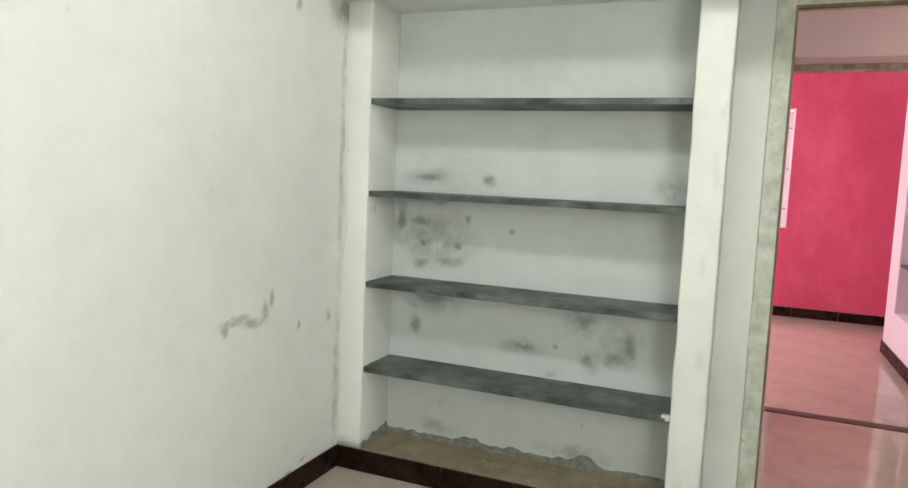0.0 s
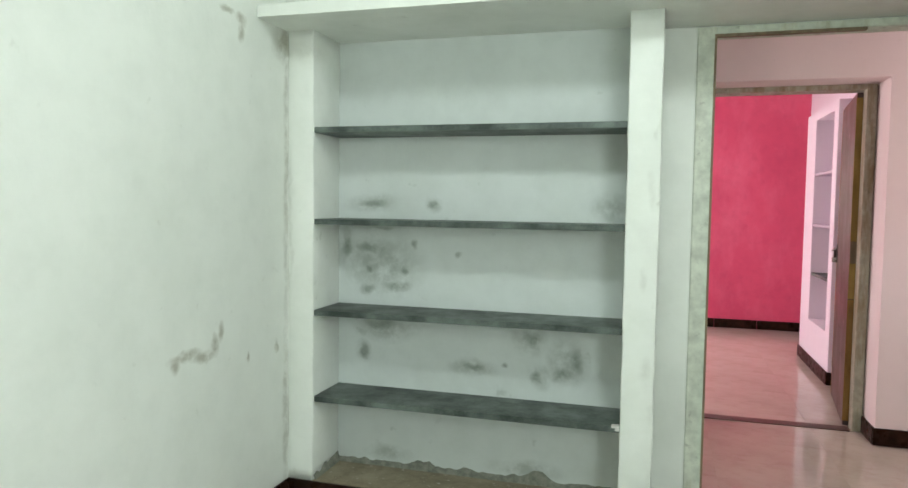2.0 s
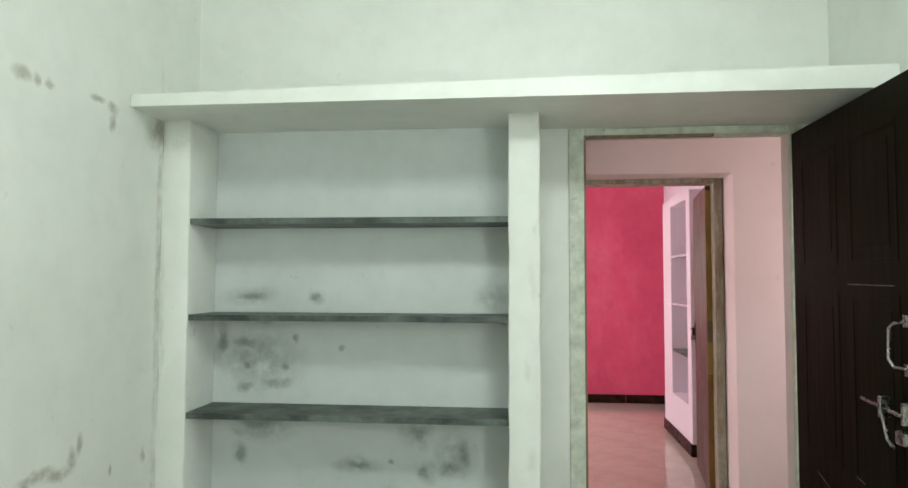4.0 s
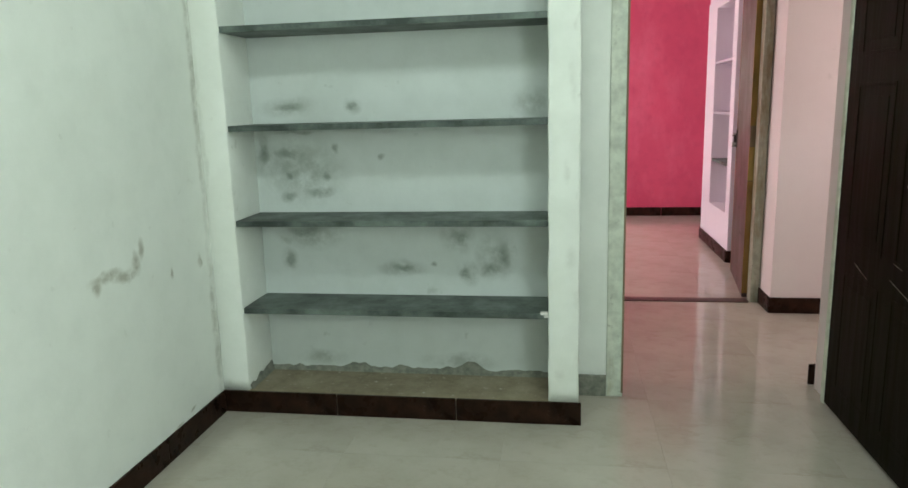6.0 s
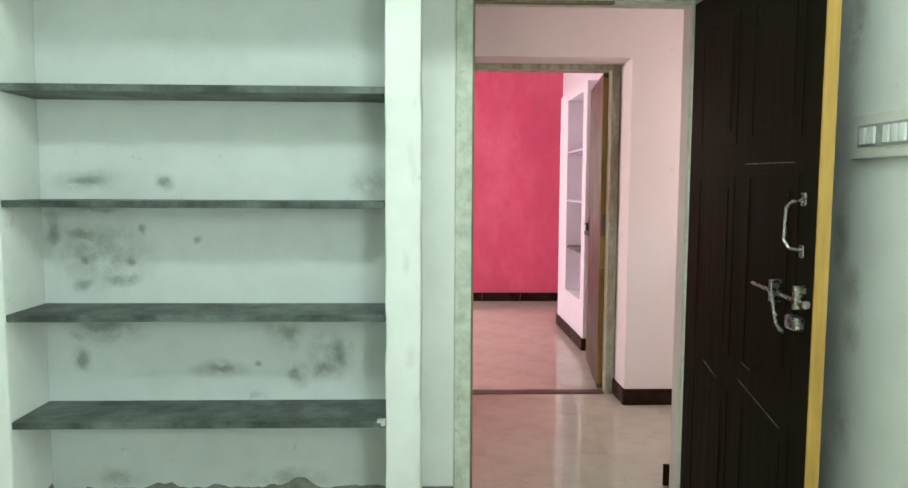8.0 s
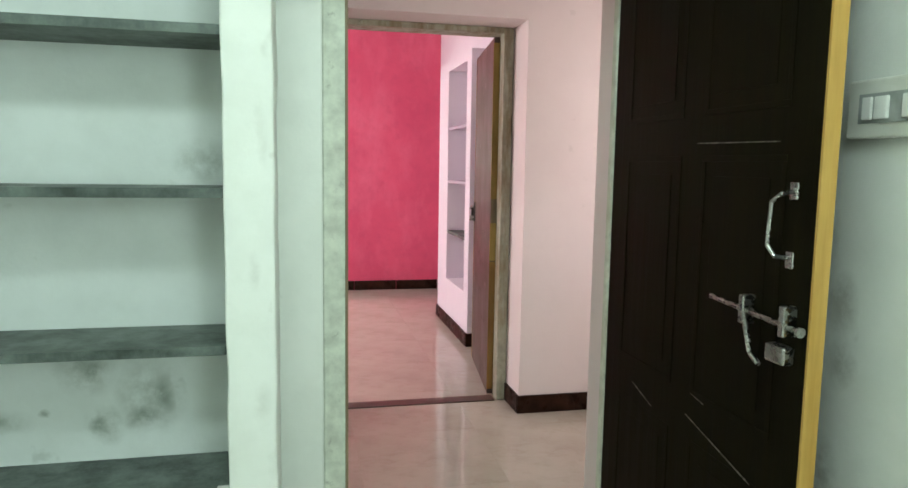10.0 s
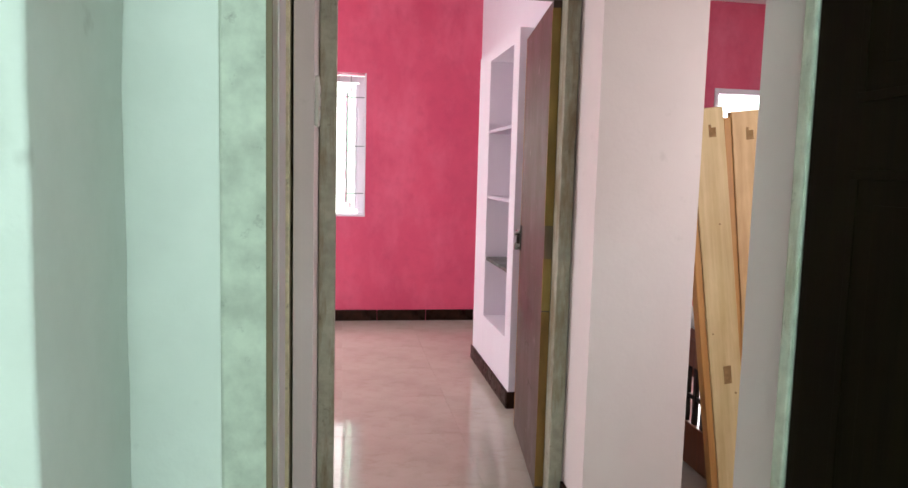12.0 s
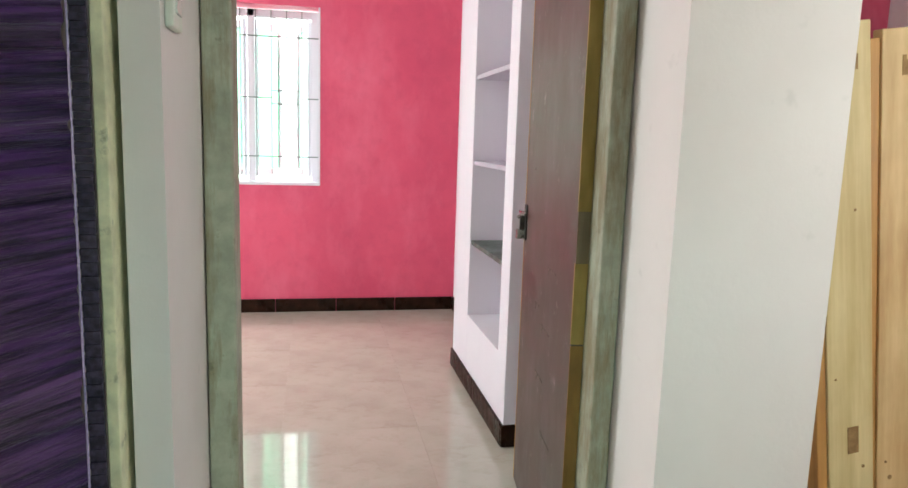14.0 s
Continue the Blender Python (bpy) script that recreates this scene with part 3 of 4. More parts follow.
# ---- doors ----
def panel_door(name, hinge, length, height, thick, angle, material, edge, label, columns=2, rows=((0.12, 0.62), (0.74, 1.36), (1.46, 1.90))):
    """A panelled leaf along +x from its hinge, faces at y 0 and y thick; then turned about the hinge."""
    d = thing(name, (0, 0, 0), label, "door")
    z0 = 0.012
    part("leaf", boxes((0, length - 0.004, 0.0008, thick - 0.0008, z0, height), bevel=0.002), material, d)
    part("free_edge", boxes((length - 0.006, length, 0, thick, z0, height)), edge, d, "bare yellow wood edge")
    w = (length - 0.10 * (columns + 1)) / columns
    for a, b in rows:
        for i in range(columns):
            x = 0.10 + i * (w + 0.10)
            for y0, y1 in ((-0.0014, 0.0008), (thick - 0.0008, thick + 0.0014)):
                rim = boxes((x, x + w, y0, y1, a, a + 0.014), (x, x + w, y0, y1, b - 0.014, b), (x, x + 0.014, y0, y1, a + 0.014, b - 0.014), (x + w - 0.014, x + w, y0, y1, a + 0.014, b - 0.014), bevel=0.0007)
                part("moulding", rim, material, d)
                part("panel", boxes((x + 0.05, x + w - 0.05, y0 * 0.9 if y0 < 0 else y0, y1 if y0 < 0 else thick + 0.0011, a + 0.05, b - 0.05), bevel=0.0005), material, d)
    d.matrix_basis = pose(*hinge, 0, 0, angle)
    return d


LEAF1_Y = 0.298
d1 = panel_door("dark_door", (2.533, LEAF1_Y, 0), 0.93, 2.02, 0.036, -90, door_wood, edge_wood, "dark brown varnished panel door standing wide open")


def on_leaf1(name, bm, material, label="", parent=None, smooth=False):
    """bm is in the leaf's own frame: x along the leaf, y negative out of its face."""
    ob = new(name, mesh_of(name, bm, material, smooth))
    ob.parent = parent or d1
    if label:
        ob["label"] = label
    return ob


# long bolt with a hanging hasp, a pull handle and pale lines
def along(y):
    return LEAF1_Y - y


bm = bmesh.new()
rod(bm, (along(-0.315), -0.020, 1.022), (along(-0.625), -0.020, 1.005), 0.006)
rod(bm, (along(-0.625), -0.020, 1.005), (along(-0.632), -0.020, 1.0047), 0.011)
bolt = on_leaf1("slide_bolt", bm, chrome, "chrome slide bolt with hanging hasp", smooth=False)
for y in (-0.45, -0.585):
    bm = boxes((along(y) - 0.009, along(y) + 0.009, -0.032, 0.0, 0.985, 1.050), bevel=0.003)
    on_leaf1("bracket", bm, chrome, parent=bolt)
bm = bmesh.new()
rod(bm, (along(-0.455), -0.028, 1.012), (along(-0.475), -0.020, 0.925), 0.006)
rod(bm, (along(-0.475), -0.020, 0.925), (along(-0.505), -0.018, 0.905), 0.006)
on_leaf1("hasp", bm, chrome, parent=bolt)
bm = boxes((along(-0.535), along(-0.595), -0.030, 0.0, 0.925, 0.965), bevel=0.006)
on_leaf1("staple", bm, chrome, parent=bolt)
bm = bmesh.new()
for a, b in (((-0.566, -0.0, 1.285), (-0.566, -0.035, 1.280)), ((-0.566, -0.035, 1.280), (-0.545, -0.042, 1.262)), ((-0.545, -0.042, 1.262), (-0.540, -0.042, 1.172)),
             ((-0.540, -0.042, 1.172), (-0.556, -0.035, 1.150)), ((-0.556, -0.035, 1.150), (-0.558, -0.0, 1.145))):
    rod(bm, (along(a[0]), a[1], a[2]), (along(b[0]), b[1], b[2]), 0.0045)
handle = on_leaf1("pull_handle", bm, chrome, "bent chrome pull handle")
for z in (1.285, 1.142):
    bm = boxes((along(-0.562) - 0.012, along(-0.562) + 0.012, -0.005, 0.0, z - 0.018, z + 0.018), bevel=0.002)
    on_leaf1("foot_plate", bm, chrome, parent=handle)
k = Mat("pale broken line on door", 0.6)
k.color(k.mix(k.noise(60, 5, 0.7, 0.45, 0.6), (0.05, 0.042, 0.032), (0.20, 0.18, 0.15)))
scratch = k.m
for ya, za, yb, zb in ((-0.19, 1.392, -0.505, 1.388), (0.10, 0.675, -0.02, 0.640), (-0.20, 0.682, -0.48, 0.615), (-0.22, 0.745, -0.28, 0.735)):
    bm = boxes((0, math.hypot(ya - yb, za - zb), -0.0022, 0.0, -0.0014, 0.0014))
    bmesh.ops.transform(bm, matrix=Matrix.Translation((along(ya), 0, za)) @ Matrix.Rotation(-math.atan2(zb - za, ya - yb), 4, "Y"), verts=bm.verts)
    on_leaf1("scratch", bm, scratch, "pale thin line on the door face")

d2 = panel_door("weathered_door", (2.626, 1.985, 0), 0.80, 2.03, 0.034, 82.5, grey_door, edge_wood, "weathered grey-brown flush door standing open inwards", rows=())


def on_leaf2(name, bm, material, label="", parent=None):
    ob = new(name, mesh_of(name, bm, material))
    ob.parent = parent or d2
    if label:
        ob["label"] = label
    return ob


# unpainted strips on the hinge edge, broken by a painted stretch
for a, b, w, m in ((1.14, 2.0, 0.005, bare_wood), (0.79, 1.005, 0.007, bare_wood), (0.04, 0.785, 0.004, rust_wood)):
    on_leaf2("bare_patch", boxes((-0.0012, w, 0.034, 0.0352, a, b), (-0.0012, 0.0, 0.0, 0.034, a, b)), m, "unpainted wood strip by the hinges")
for x, z, w in ((0.22, 0.93, 0.13), (0.26, 0.73, 0.16), (0.34, 0.56, 0.12), (0.20, 0.40, 0.14), (0.45, 0.78, 0.07), (0.62, 1.22, 0.05)):
    on_leaf2("scratch", boxes((x, x + w, 0.034, 0.0346, z - 0.003, z + 0.003), (x + w * 0.8, x + w * 0.86, 0.034, 0.0347, z - 0.02, z + 0.008)), scratch, "pale scuff in the paint")
on_leaf2("hinge_plate", boxes((-0.0012, 0.0, 0.0, 0.034, 1.006, 1.139)), rebate_brown, "painted-over hinge plate")
bm = boxes((0.748, 0.788, 0.034, 0.039, 0.955, 1.085), bevel=0.0015)
lock = on_leaf2("latch", bm, iron, "worn iron latch with bright bolt")
bm = rod(bmesh.new(), (0.705, 0.050, 1.055), (0.805, 0.050, 1.055), 0.007)
rod(bm, (0.735, 0.050, 1.055), (0.735, 0.072, 1.040), 0.006)
on_leaf2("bolt", bm, chrome, "bright worn bolt", lock)
bm = boxes((0.765, 0.800, 0.036, 0.066, 0.958, 0.992), bevel=0.003)
on_leaf2("keeper", bm, chrome, parent=lock)
bm = boxes((0.770, 0.782, 0.039, 0.056, 0.99, 1.05), bevel=0.002)
on_leaf2("hasp", bm, iron, parent=lock)

# ---- wall fittings ----
sw = thing("switch_board", (RIGHT, -0.655, 1.45), "ivory switch board with socket and rocker switches", "switch")
part("cover", boxes((RIGHT - 0.022, RIGHT, -0.80, -0.52, 1.395, 1.515), bevel=0.005), plastic, sw)
part("insert", boxes((RIGHT - 0.025, RIGHT - 0.021, -0.76, -0.555, 1.425, 1.485)), switch_gap, sw, "dark recess behind the rockers")
for i, y in enumerate((-0.581, -0.617, -0.68, -0.713, -0.743)):
    w = 0.012 if i != 1 else 0.017
    part("rocker" if i != 1 else "socket", boxes((RIGHT - 0.032, RIGHT - 0.024, y - w, y + w, 1.432, 1.478), bevel=0.003), plastic_white, sw)
st = thing("door_stopper", (RIGHT, -0.57, 0.325), "small chrome door stopper on the wall", "door stopper")
part("rod", rod(bmesh.new(), (RIGHT, -0.57, 0.325), (2.622, -0.575, 0.325), 0.007), chrome, st)
part("plate", boxes((RIGHT - 0.005, RIGHT, -0.592, -0.548, 0.303, 0.347), bevel=0.001), chrome, st)
part("tip", rod(bmesh.new(), (2.622, -0.575, 0.325), (2.608, -0.576, 0.325), 0.011), iron, st)
hs = thing("hall_switch", (1.690, 1.61, 1.55), "ivory switch plate beside the second doorway", "switch")
part("cover", boxes((1.690, 1.704, 1.57, 1.655, 1.482, 1.64), bevel=0.004), plastic, hs)
for z in (1.52, 1.56, 1.60):
    part("rocker", boxes((1.703, 1.708, 1.59, 1.635, z - 0.014, z + 0.014), bevel=0.002), plastic_white, hs)
tl = thing("tube_light", (1.55, -1.92, CEIL), "white fluorescent tube light on the ceiling", "lamp")
part("batten", boxes((0.90, 2.20, -1.95, -1.89, CEIL - 0.05, CEIL), bevel=0.006), plastic_white, tl)
part("tube", rod(bmesh.new(), (0.94, -1.92, CEIL - 0.075), (2.16, -1.92, CEIL - 0.075), 0.013, 16), tube_glow, tl)
for x in (0.92, 2.18):
    part("holder", boxes((x - 0.015, x + 0.015, -1.94, -1.90, CEIL - 0.095, CEIL - 0.05), bevel=0.003), plastic_white, tl)

# ---- curtain ----
cu = thing("curtain", (1.15, 1.487, 0), "deep purple ruched satin curtain in the hall doorway", "curtain")
bm = bmesh.new()
uv = bm.loops.layers.uv.new("UVMap")
nx, nz = 30, 520
for back in (0.0, 0.002):
    grid, drop = [], {}
    for j in range(nz):
        z = 0.06 + 2.0 * j / (nz - 1)
        row = []
        for i in range(nx):
            x = 0.74 + (1.568 - 0.74) * i / (nx - 1)
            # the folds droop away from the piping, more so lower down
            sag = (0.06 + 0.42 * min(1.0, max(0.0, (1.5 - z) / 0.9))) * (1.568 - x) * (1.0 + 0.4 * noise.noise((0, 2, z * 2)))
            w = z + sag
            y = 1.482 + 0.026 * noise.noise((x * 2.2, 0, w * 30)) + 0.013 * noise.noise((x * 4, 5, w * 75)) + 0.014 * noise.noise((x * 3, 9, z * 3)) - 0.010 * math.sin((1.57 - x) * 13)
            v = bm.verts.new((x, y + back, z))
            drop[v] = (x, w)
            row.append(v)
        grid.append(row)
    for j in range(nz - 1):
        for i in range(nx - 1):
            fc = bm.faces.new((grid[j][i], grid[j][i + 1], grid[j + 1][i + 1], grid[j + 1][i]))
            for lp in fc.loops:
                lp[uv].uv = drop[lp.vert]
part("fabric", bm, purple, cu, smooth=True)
bm = bmesh.new()
for j in range(180):
    z = 0.06 + 2.0 * j / 180
    box(bm, 1.5715, 1.596, 1.485 - 0.003 * (j % 2), 1.491, z, z + 0.0105)
part("border", bm, trim_black, cu, "black ribbed net border")
part("piping", rod(bmesh.new(), (1.570, 1.480, 0.06), (1.570, 1.480, 2.06), 0.0018, 8), cord, cu, "pale lilac piping")
part("curtain_rod", rod(bmesh.new(), (0.70, 1.487, 2.072), (1.62, 1.487, 2.072), 0.009), iron, cu)
fr = thing("door_3", (1.15, 1.60, 0), "cream painted thin frame of the curtained doorway", "door frame", kind="structure")
part("jamb", boxes((1.597, 1.616, 1.494, 1.70, 0, 2.06), bevel=0.002), yellow_strip, fr)
part("jamb", boxes((0.72, 0.734, 1.60, 1.70, 0, 2.06), bevel=0.002), yellow_strip, fr)

# ---- pink room: niche cabinet ----
cb = thing("niche_cabinet", (2.83, 3.6, 0), "white plastered niche cabinet with open lilac-white shelves", "cabinet")
CX, CE, CF = 2.732, 3.075, 4.20
CZ0, CZ1 = 0.39, 2.08
part("frame_end", boxes((CX, PINK_R, CE, 3.207, 0, 2.15), bevel=0.004), cabinet_white, cb)
part("frame_end", boxes((CX, PINK_R, 3.845, CF, 0, 2.15), bevel=0.004), cabinet_white, cb)
part("base", boxes((CX + 0.001, PINK_R, 3.207, 3.845, 0, CZ0)), cabinet_white, cb)
part("top", boxes((CX + 0.001, PINK_R, 3.207, 3.845, CZ1, 2.15)), cabinet_white, cb)
part("back_panel", boxes((PINK_R - 0.012, PINK_R - 0.001, 3.207, 3.845, CZ0, CZ1)), cabinet_white, cb)
for z in (1.633, 1.204, 0.790):
    part("shelf_board", boxes((CX + 0.008, PINK_R - 0.012, 3.207, 3.845, z - 0.022, z), bevel=0.002), cement_shelf if z < 0.9 else lilac_shelf, cb)

# ---- pink room: window ----
wi = thing("window_1", ((W_X0 + W_X1) / 2, PINK_Y + 0.14, W_Z0), "white framed window with iron grille and open green glass shutters", "window", kind="structure")
WY = PINK_Y + 0.15
part("reveal", boxes((W_X1 - 0.012, W_X1 + 0.001, PINK_Y - 0.004, PINK_Y + 0.23, W_Z0, W_Z1), (W_X0 - 0.001, W_X0 + 0.012, PINK_Y - 0.004, PINK_Y + 0.23, W_Z0, W_Z1)), cabinet_white, wi)
part("window_sill", boxes((W_X0 + 0.012, W_X1 - 0.012, PINK_Y - 0.006, PINK_Y + 0.23, W_Z0 - 0.001, W_Z0 + 0.02), bevel=0.003), cabinet_white, wi)
for x in (W_X0 + 0.012, 1.462, W_X1 - 0.062):
    part("window_frame", boxes((x, x + 0.05, WY, WY + 0.06, W_Z0 + 0.02, W_Z1 - 0.012), bevel=0.003), cabinet_white, wi)
part("window_frame", boxes((W_X0 + 0.062, W_X1 - 0.062, WY, WY + 0.06, W_Z1 - 0.062, W_Z1 - 0.012), bevel=0.003), cabinet_white, wi)
GX = [1.09 + 0.108 * i for i in range(8)]
for z in (1.997, 1.142):
    part("grille_bar", boxes((W_X0 + 0.012, W_X1 - 0.012, WY - 0.018, WY - 0.010, z - 0.004, z + 0.004)), grille_grey, wi)
for x0, x1, rows in ((W_X0 + 0.012, GX[1], (1.565,)), (GX[1], GX[3], (1.617, 1.522)), (GX[3], GX[5], (1.565,)), (GX[5], GX[7], (1.617, 1.522)), (GX[7], W_X1 - 0.012, (1.565,))):
    for z in rows:
        part("grille_bar", boxes((x0, x1, WY - 0.018, WY - 0.010, z - 0.004, z + 0.004)), grille_grey, wi)
for x in GX:
    part("grille_bar", boxes((x - 0.003, x + 0.003, WY - 0.0095, WY - 0.004, W_Z0 + 0.02, W_Z1 - 0.012)), grille_grey, wi)
for x, a in ((W_X1 - 0.06, 104), (1.515, 64), (1.455, 112), (W_X0 + 0.06, 60)):
    sh = new("shutter")
    sh.parent = wi
    sh.matrix_basis = Matrix.Translation(-Vector(wi.location)) @ pose(x, WY + 0.062, W_Z0 + 0.05, 0, 0, a)
    h = W_Z1 - W_Z0 - 0.12
    for r in ((0, 0.04, 0, 0.025, 0, h), (0.36, 0.40, 0, 0.025, 0, h), (0.04, 0.36, 0, 0.025, 0, 0.05), (0.04, 0.36, 0, 0.025, h - 0.05, h)):
        ob = new("stile", mesh_of("stile", boxes(r, bevel=0.002), cabinet_white))
        ob.parent = sh
    ob = new("pane", mesh_of("pane", boxes((0.04, 0.36, 0.010, 0.014, 0.05, h - 0.05)), green_glass))
    ob.parent = sh
    ob.visible_shadow = False
single("backdrop", boxes((-3.0, 9.0, 8.0, 8.02, -1.0, 5.0)), outside, "bright hazy garden daylight beyond the openings", "backdrop", kind="structure")

# ---- living room ----
def leaning_plank(x_top, x_foot, y, width, height, label, notch, low, face):
    p = thing("pine_plank", (0, 0, 0), label, "plank", group="planks leaning by the wall")
    a, b = 0.0, height
    part("board", boxes((0, width, 0.0, 0.032, a, b), bevel=0.003), face, p)
    part("side_strip", boxes((-0.030, -0.0005, 0.006, 0.05, a, b - 0.02), bevel=0.003), pine_side, p, "orange-toned side strip")
    # no hole is cut: thin brown patches carry the notches' shade
    part("mortise", boxes((width * notch, width * (notch + 0.22), -0.0015, 0.004, b - 0.115, b - 0.078), (width * notch, width * (notch + 0.08), -0.0015, 0.004, b - 0.078, b - 0.066)), notch_shade_knot_wood, p, "dark notch as a flat brown shaded patch")
    part("mortise", boxes((width * low, width * (low + 0.24), -0.0015, 0.004, 0.505, 0.580)), notch_shade_knot_wood, p, "rectangular notch as a flat brown shaded patch")
    rng = random.Random(int(width * 1000) * 7 + 5)
    for i in range(3):
        bm = bmesh.new()
        r = rng.uniform(0.003, 0.007)
        bmesh.ops.create_cone(bm, cap_ends=True, segments=10, radius1=r, radius2=r, depth=0.003,
                              matrix=Matrix.Translation((rng.uniform(0.02, width - 0.02), 0, rng.uniform(0.2, b - 0.2))) @ Matrix.Rotation(radians(90), 4, "X"))
        part("knot", bm, notch_shade_knot_wood, p)
    lean = -math.degrees(math.atan2(x_foot - x_top, height))
    p.matrix_basis = pose(x_foot, y, 0.004, 0, lean, 0)
    return p


leaning_plank(3.113, 3.350, 1.835, 0.135, 1.625, "pale pine plank with notches leaning on the wall", 0.50, 0.42, pine)
leaning_plank(3.286, 3.492, 1.838, 0.138, 1.62, "pale pine plank with knots leaning beside another", 0.42, 0.72, pine_figured)

BENCH_X = 0.075


def part_b(name, bm, material, parent, label=""):
    """A part of the bench, moved to where the bench stands."""
    bmesh.ops.translate(bm, verts=bm.verts, vec=(BENCH_X, 0, 0))
    return part(name, bm, material, parent, label)


be = thing("slatted_bench", (3.40, 2.35, 0), "red-brown wooden bench with dark slatted side panel", "bench")
part_b("lower_rail", boxes((3.325, 3.365, 1.90, 3.3, 0.004, 0.20), bevel=0.006), bench_wood, be)
part_b("upper_rail", boxes((3.325, 3.365, 1.90, 3.3, 0.47, 0.60), bevel=0.006), bench_wood, be)
part_b("top_rail", boxes((3.315, 3.40, 1.96, 3.32, 0.60, 0.645), bevel=0.008), bench_wood, be)
for y in (1.985, 3.25):
    part_b("leg", boxes((3.32, 3.37, y, y + 0.05, 0, 0.60), bevel=0.005), bench_wood, be)
    part_b("leg", boxes((3.47, 3.51, y, y + 0.05, 0, 0.40), bevel=0.005), bench_wood, be)
for i in range(14):
    y = 2.05 + i * 0.075
    part_b("slat", boxes((3.336, 3.354, y, y + 0.028, 0.20, 0.47), bevel=0.002), slat_wood, be)
part_b("cross_slat", boxes((3.338, 3.352, 2.035, 3.25, 0.315, 0.335)), slat_wood, be)
part_b("seat", boxes((3.37, 3.51, 2.0, 3.29, 0.40, 0.44), bevel=0.005), bench_wood, be)
single("folded_cloth", boxes((3.395, 3.575, 2.05, 2.6, 0.645, 0.70), bevel=0.02), cloth, "folded white cloth lying on the bench rail", "cloth", base=(3.46, 2.3, 0.645))

d4 = panel_door("teak_door", (5.90, LIV_Y - 0.012, 0), 0.84, 2.14, 0.036, -63, teak, edge_wood, "glossy teak brown carved door standing open", rows=())
for side, y in ((-1, -0.0012), (1, 0.0372)):
    for cx, cz, r, a0, a1 in ((0.02, 1.05, 0.62, -55, 55), (0.86, 1.05, 0.50, 125, 235), (0.10, 1.05, 0.42, -60, 60)):
        bm = bmesh.new()
        n = 18
        for i in range(n):
            a, b = radians(a0 + (a1 - a0) * i / n), radians(a0 + (a1 - a0) * (i + 1) / n)
            rod(bm, (cx + r * math.cos(a), y, cz + r * math.sin(a) * 1.4), (cx + r * math.cos(b), y, cz + r * math.sin(b) * 1.4), 0.004, 6)
        ob = new("carved_line", mesh_of("carved_line", bm, carved_teak))
        ob.parent = d4
df = thing("door_4", (5.52, LIV_Y, 0), "white painted frame of the living room doorway", "door frame", kind="structure")
for r in ((5.12, 5.16, LIV_Y - 0.01, LIV_Y + 0.1, 0, 2.18), (5.90, 5.93, LIV_Y - 0.008, LIV_Y + 0.1, 0, 2.18)):
    part("jamb", boxes(r, bevel=0.003), cabinet_white, df)
part("head", boxes((5.16, 5.90, LIV_Y - 0.01, LIV_Y + 0.1, 2.13, 2.18), bevel=0.003), cabinet_white, df)
so = thing("wall_socket", (LIV_X, 4.5, 0.32), "small white wall socket above the skirting", "socket")
part("cover", boxes((LIV_X - 0.012, LIV_X, 4.46, 4.55, 0.27, 0.36), bevel=0.003), plastic_white, so)

# ---- skirting and floor tiles ----
def skirting_run(name, x0, y0, x1, y1, nx, ny, label, height=0.10, step=0.455, depth=0.013):
    """Glazed skirting tiles from one point to another; (nx, ny) is the side they stand out to."""
    base = thing(name, (x0, y0, 0), label, "baseboard", kind="structure")
    length = math.hypot(x1 - x0, y1 - y0)
    n = max(1, round(length / step))
    w = length / n
    me = mesh_of("skirting_tile", boxes((0.002, w - 0.002, 0, depth, 0.002, height), bevel=0.003), skirting)
    ang = math.degrees(math.atan2(y1 - y0, x1 - x0))
    side = 1 if (-(y1 - y0) * nx + (x1 - x0) * ny) > 0 else -1
    for i in range(n):
        ob = new("skirting_tile", me)
        ob.parent = base
        t = i / n if side > 0 else (i + 1) / n
        ob.matrix_basis = pose((x1 - x0) * t, (y1 - y0) * t, 0, 0, 0, ang if side > 0 else ang + 180)
    return base


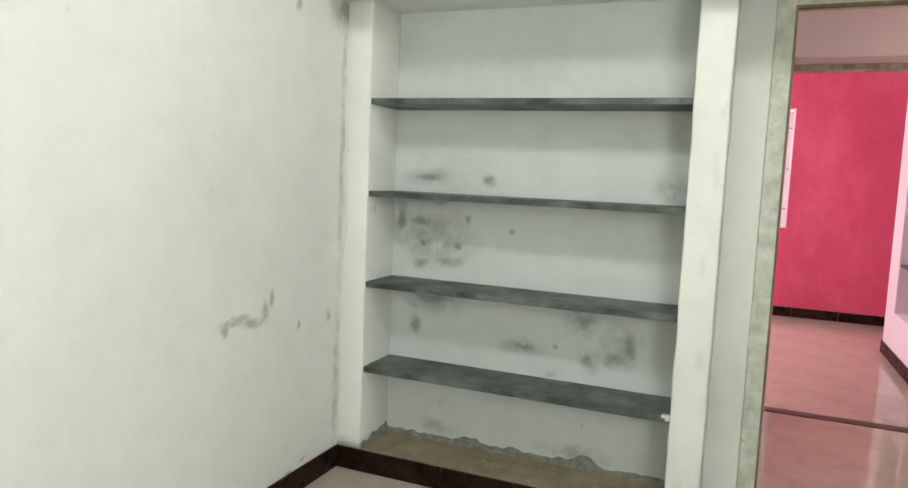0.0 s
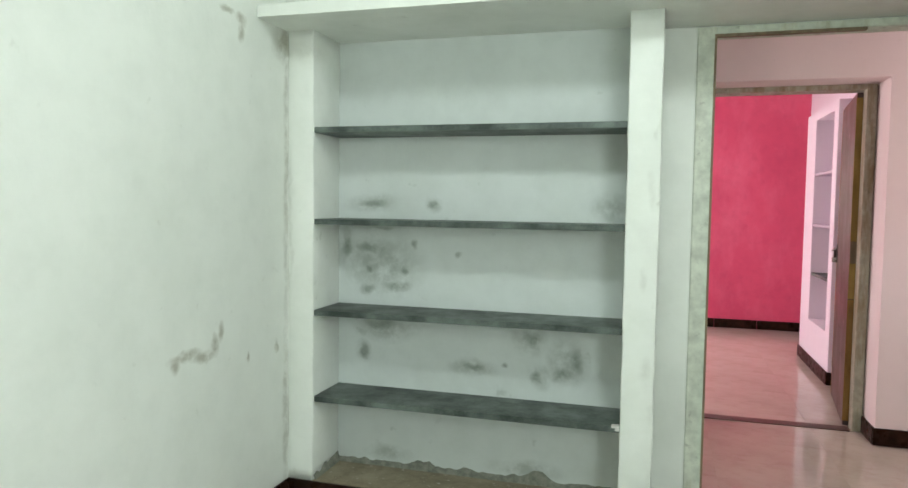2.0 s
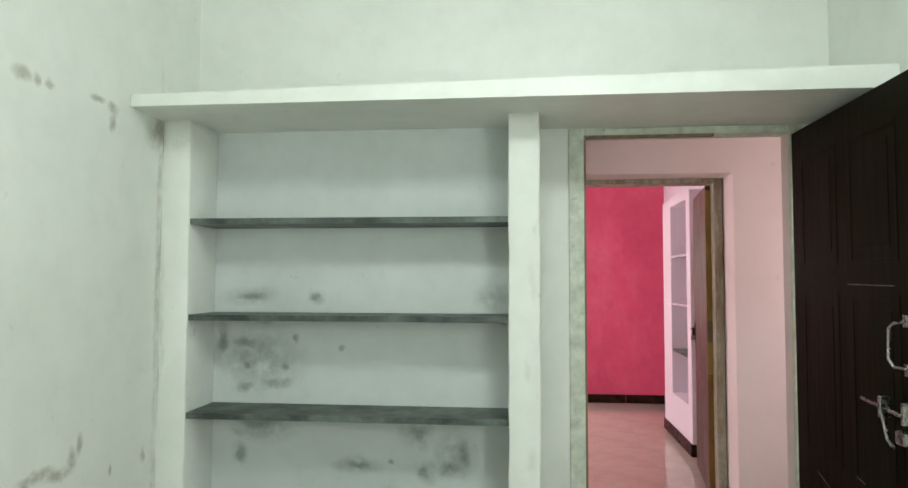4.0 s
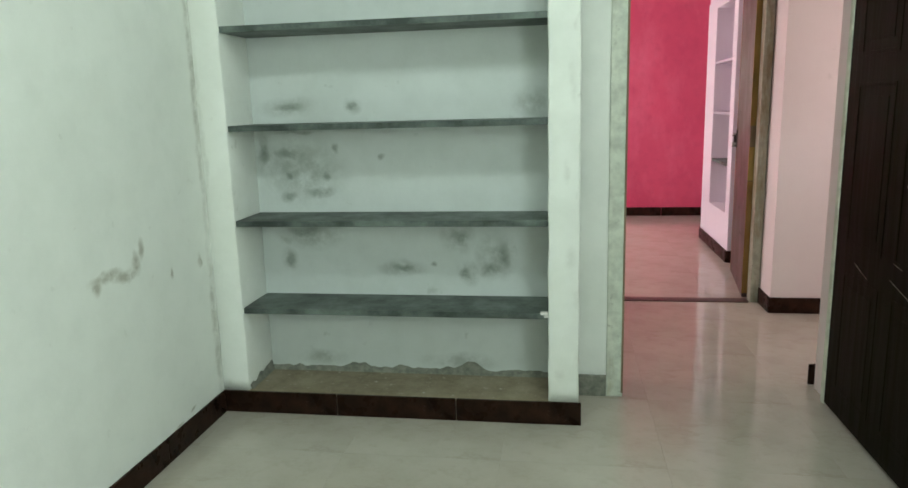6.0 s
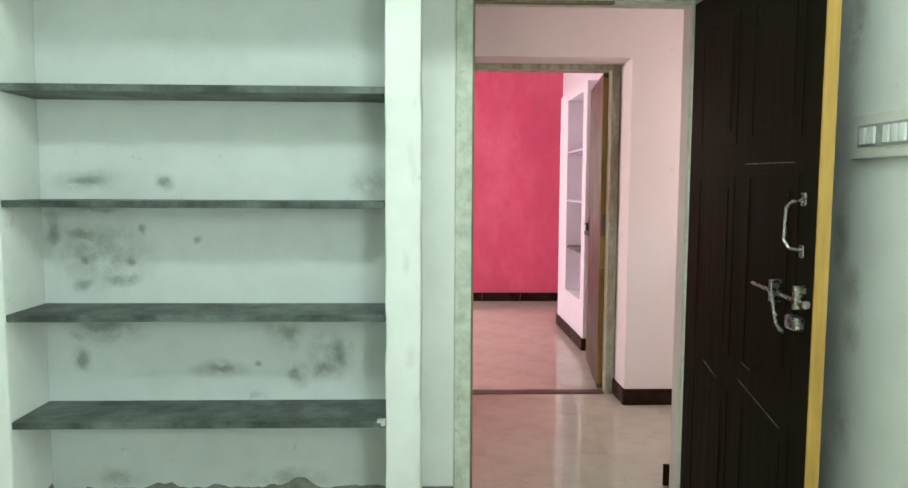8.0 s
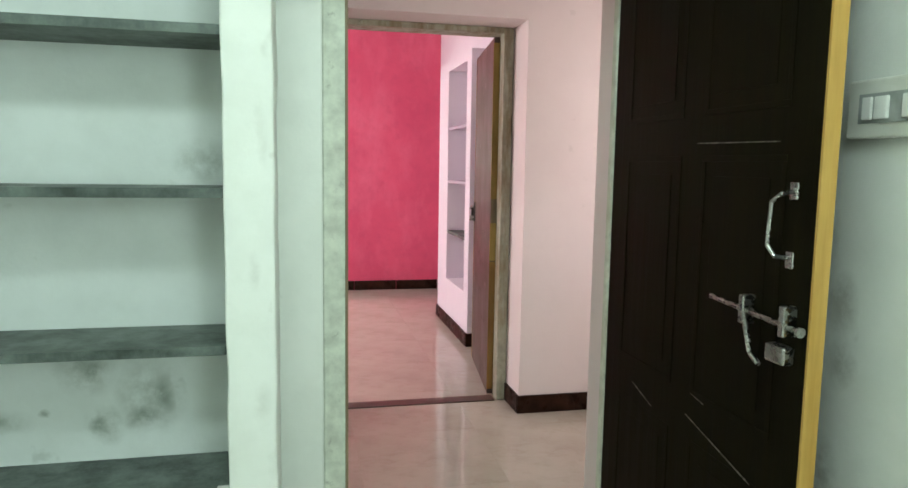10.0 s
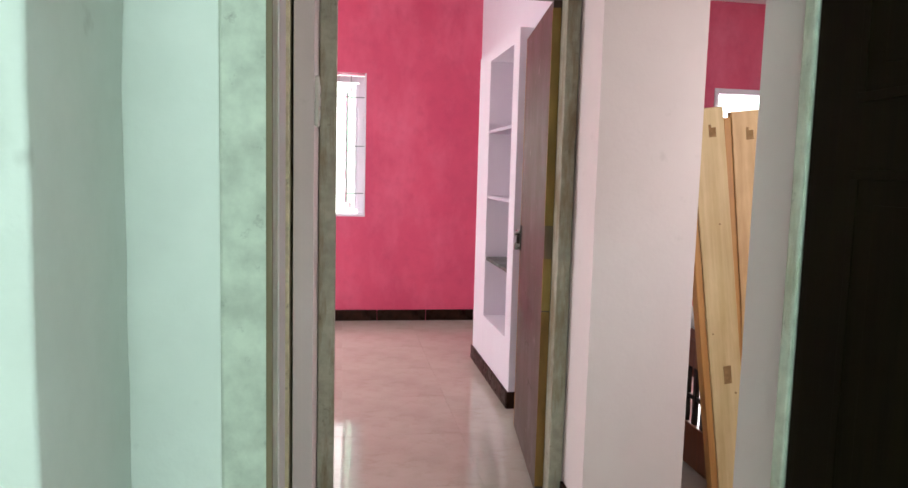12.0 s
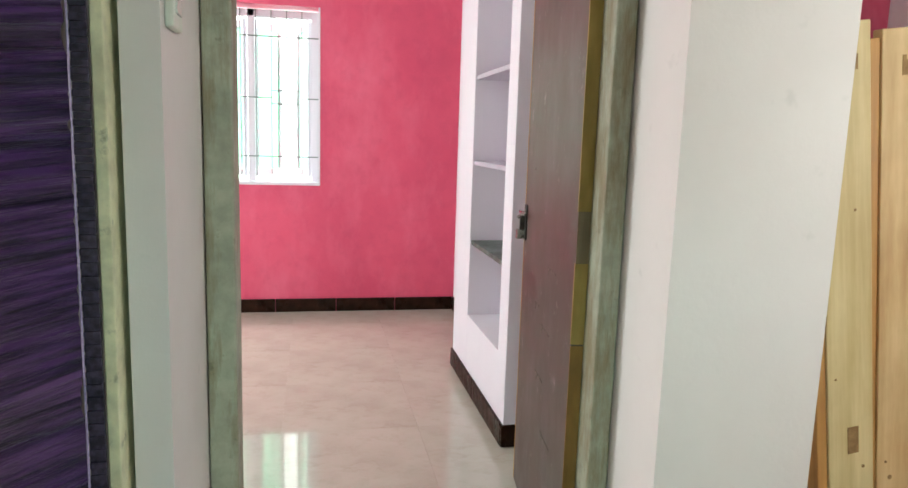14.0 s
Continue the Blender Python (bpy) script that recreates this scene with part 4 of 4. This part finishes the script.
skirting_run("baseboard", LEFT, -4.2, LEFT, -0.013, 1, 0, "dark brown glazed skirting along the stained wall")
skirting_run("baseboard", LEFT, 0, 1.490, 0, 0, -1, "dark brown glazed skirting under the shelves")
skirting_run("baseboard", RIGHT, -4.2, RIGHT, 0.30, -1, 0, "dark brown glazed skirting behind the door")
skirting_run("baseboard", D1R - 0.048, 0.5145, LIV_X, 0.5145, 0, 1, "dark brown glazed skirting in the hall")
skirting_run("baseboard", -1.2, 0.535, D1L + 0.07, 0.535, 0, 1, "dark brown glazed skirting in the hall")
skirting_run("baseboard", D2R - 0.013, HALL_Y0, 3.095, HALL_Y0, 0, -1, "dark brown glazed skirting round the wall end")
skirting_run("baseboard", D2R, HALL_Y0, D2R, 1.902, -1, 0, "dark brown glazed skirting in the door reveal")
skirting_run("baseboard", 3.082, HALL_Y0, 3.082, LIV_Y, 1, 0, "dark brown glazed skirting in the living room")
skirting_run("baseboard", -1.0, PINK_Y, PINK_R - 0.013, PINK_Y, 0, -1, "dark brown glazed skirting under the pink wall")
skirting_run("baseboard", PINK_R, CF, PINK_R, PINK_Y, -1, 0, "dark brown glazed skirting beside the cabinet")
skirting_run("baseboard", CX, CE, CX, CF, -1, 0, "dark brown glazed skirting under the niche cabinet")
skirting_run("baseboard", CX - 0.013, CE, PINK_R, CE, 0, -1, "dark brown glazed skirting at the cabinet end")
skirting_run("baseboard", 3.094, LIV_Y, 5.12, LIV_Y, 0, -1, "dark brown glazed skirting under the crimson wall")
skirting_run("baseboard", LIV_X, 0.475, LIV_X, LIV_Y, -1, 0, "dark brown glazed skirting in the living room")

tiles = thing("tile_floor", (1.79, 1.50, 0), "polished beige vitrified floor tiles with dull joints", "floor", kind="structure")
T = 0.61
tile_mesh = mesh_of("floor_tile", boxes((0.0002, T - 0.0002, 0.0002, T - 0.0002, -0.0062, 0.0)), floor_tile)
for i in range(-5, 8):
    for j in range(-10, 7):
        x, y = 1.79 + i * T, 1.50 + j * T
        if y < 0.2 and (x > RIGHT or x + T < LEFT):
            continue
        ob = new("floor_tile", tile_mesh)
        ob.parent = tiles
        ob.location = (i * T, j * T, 0)
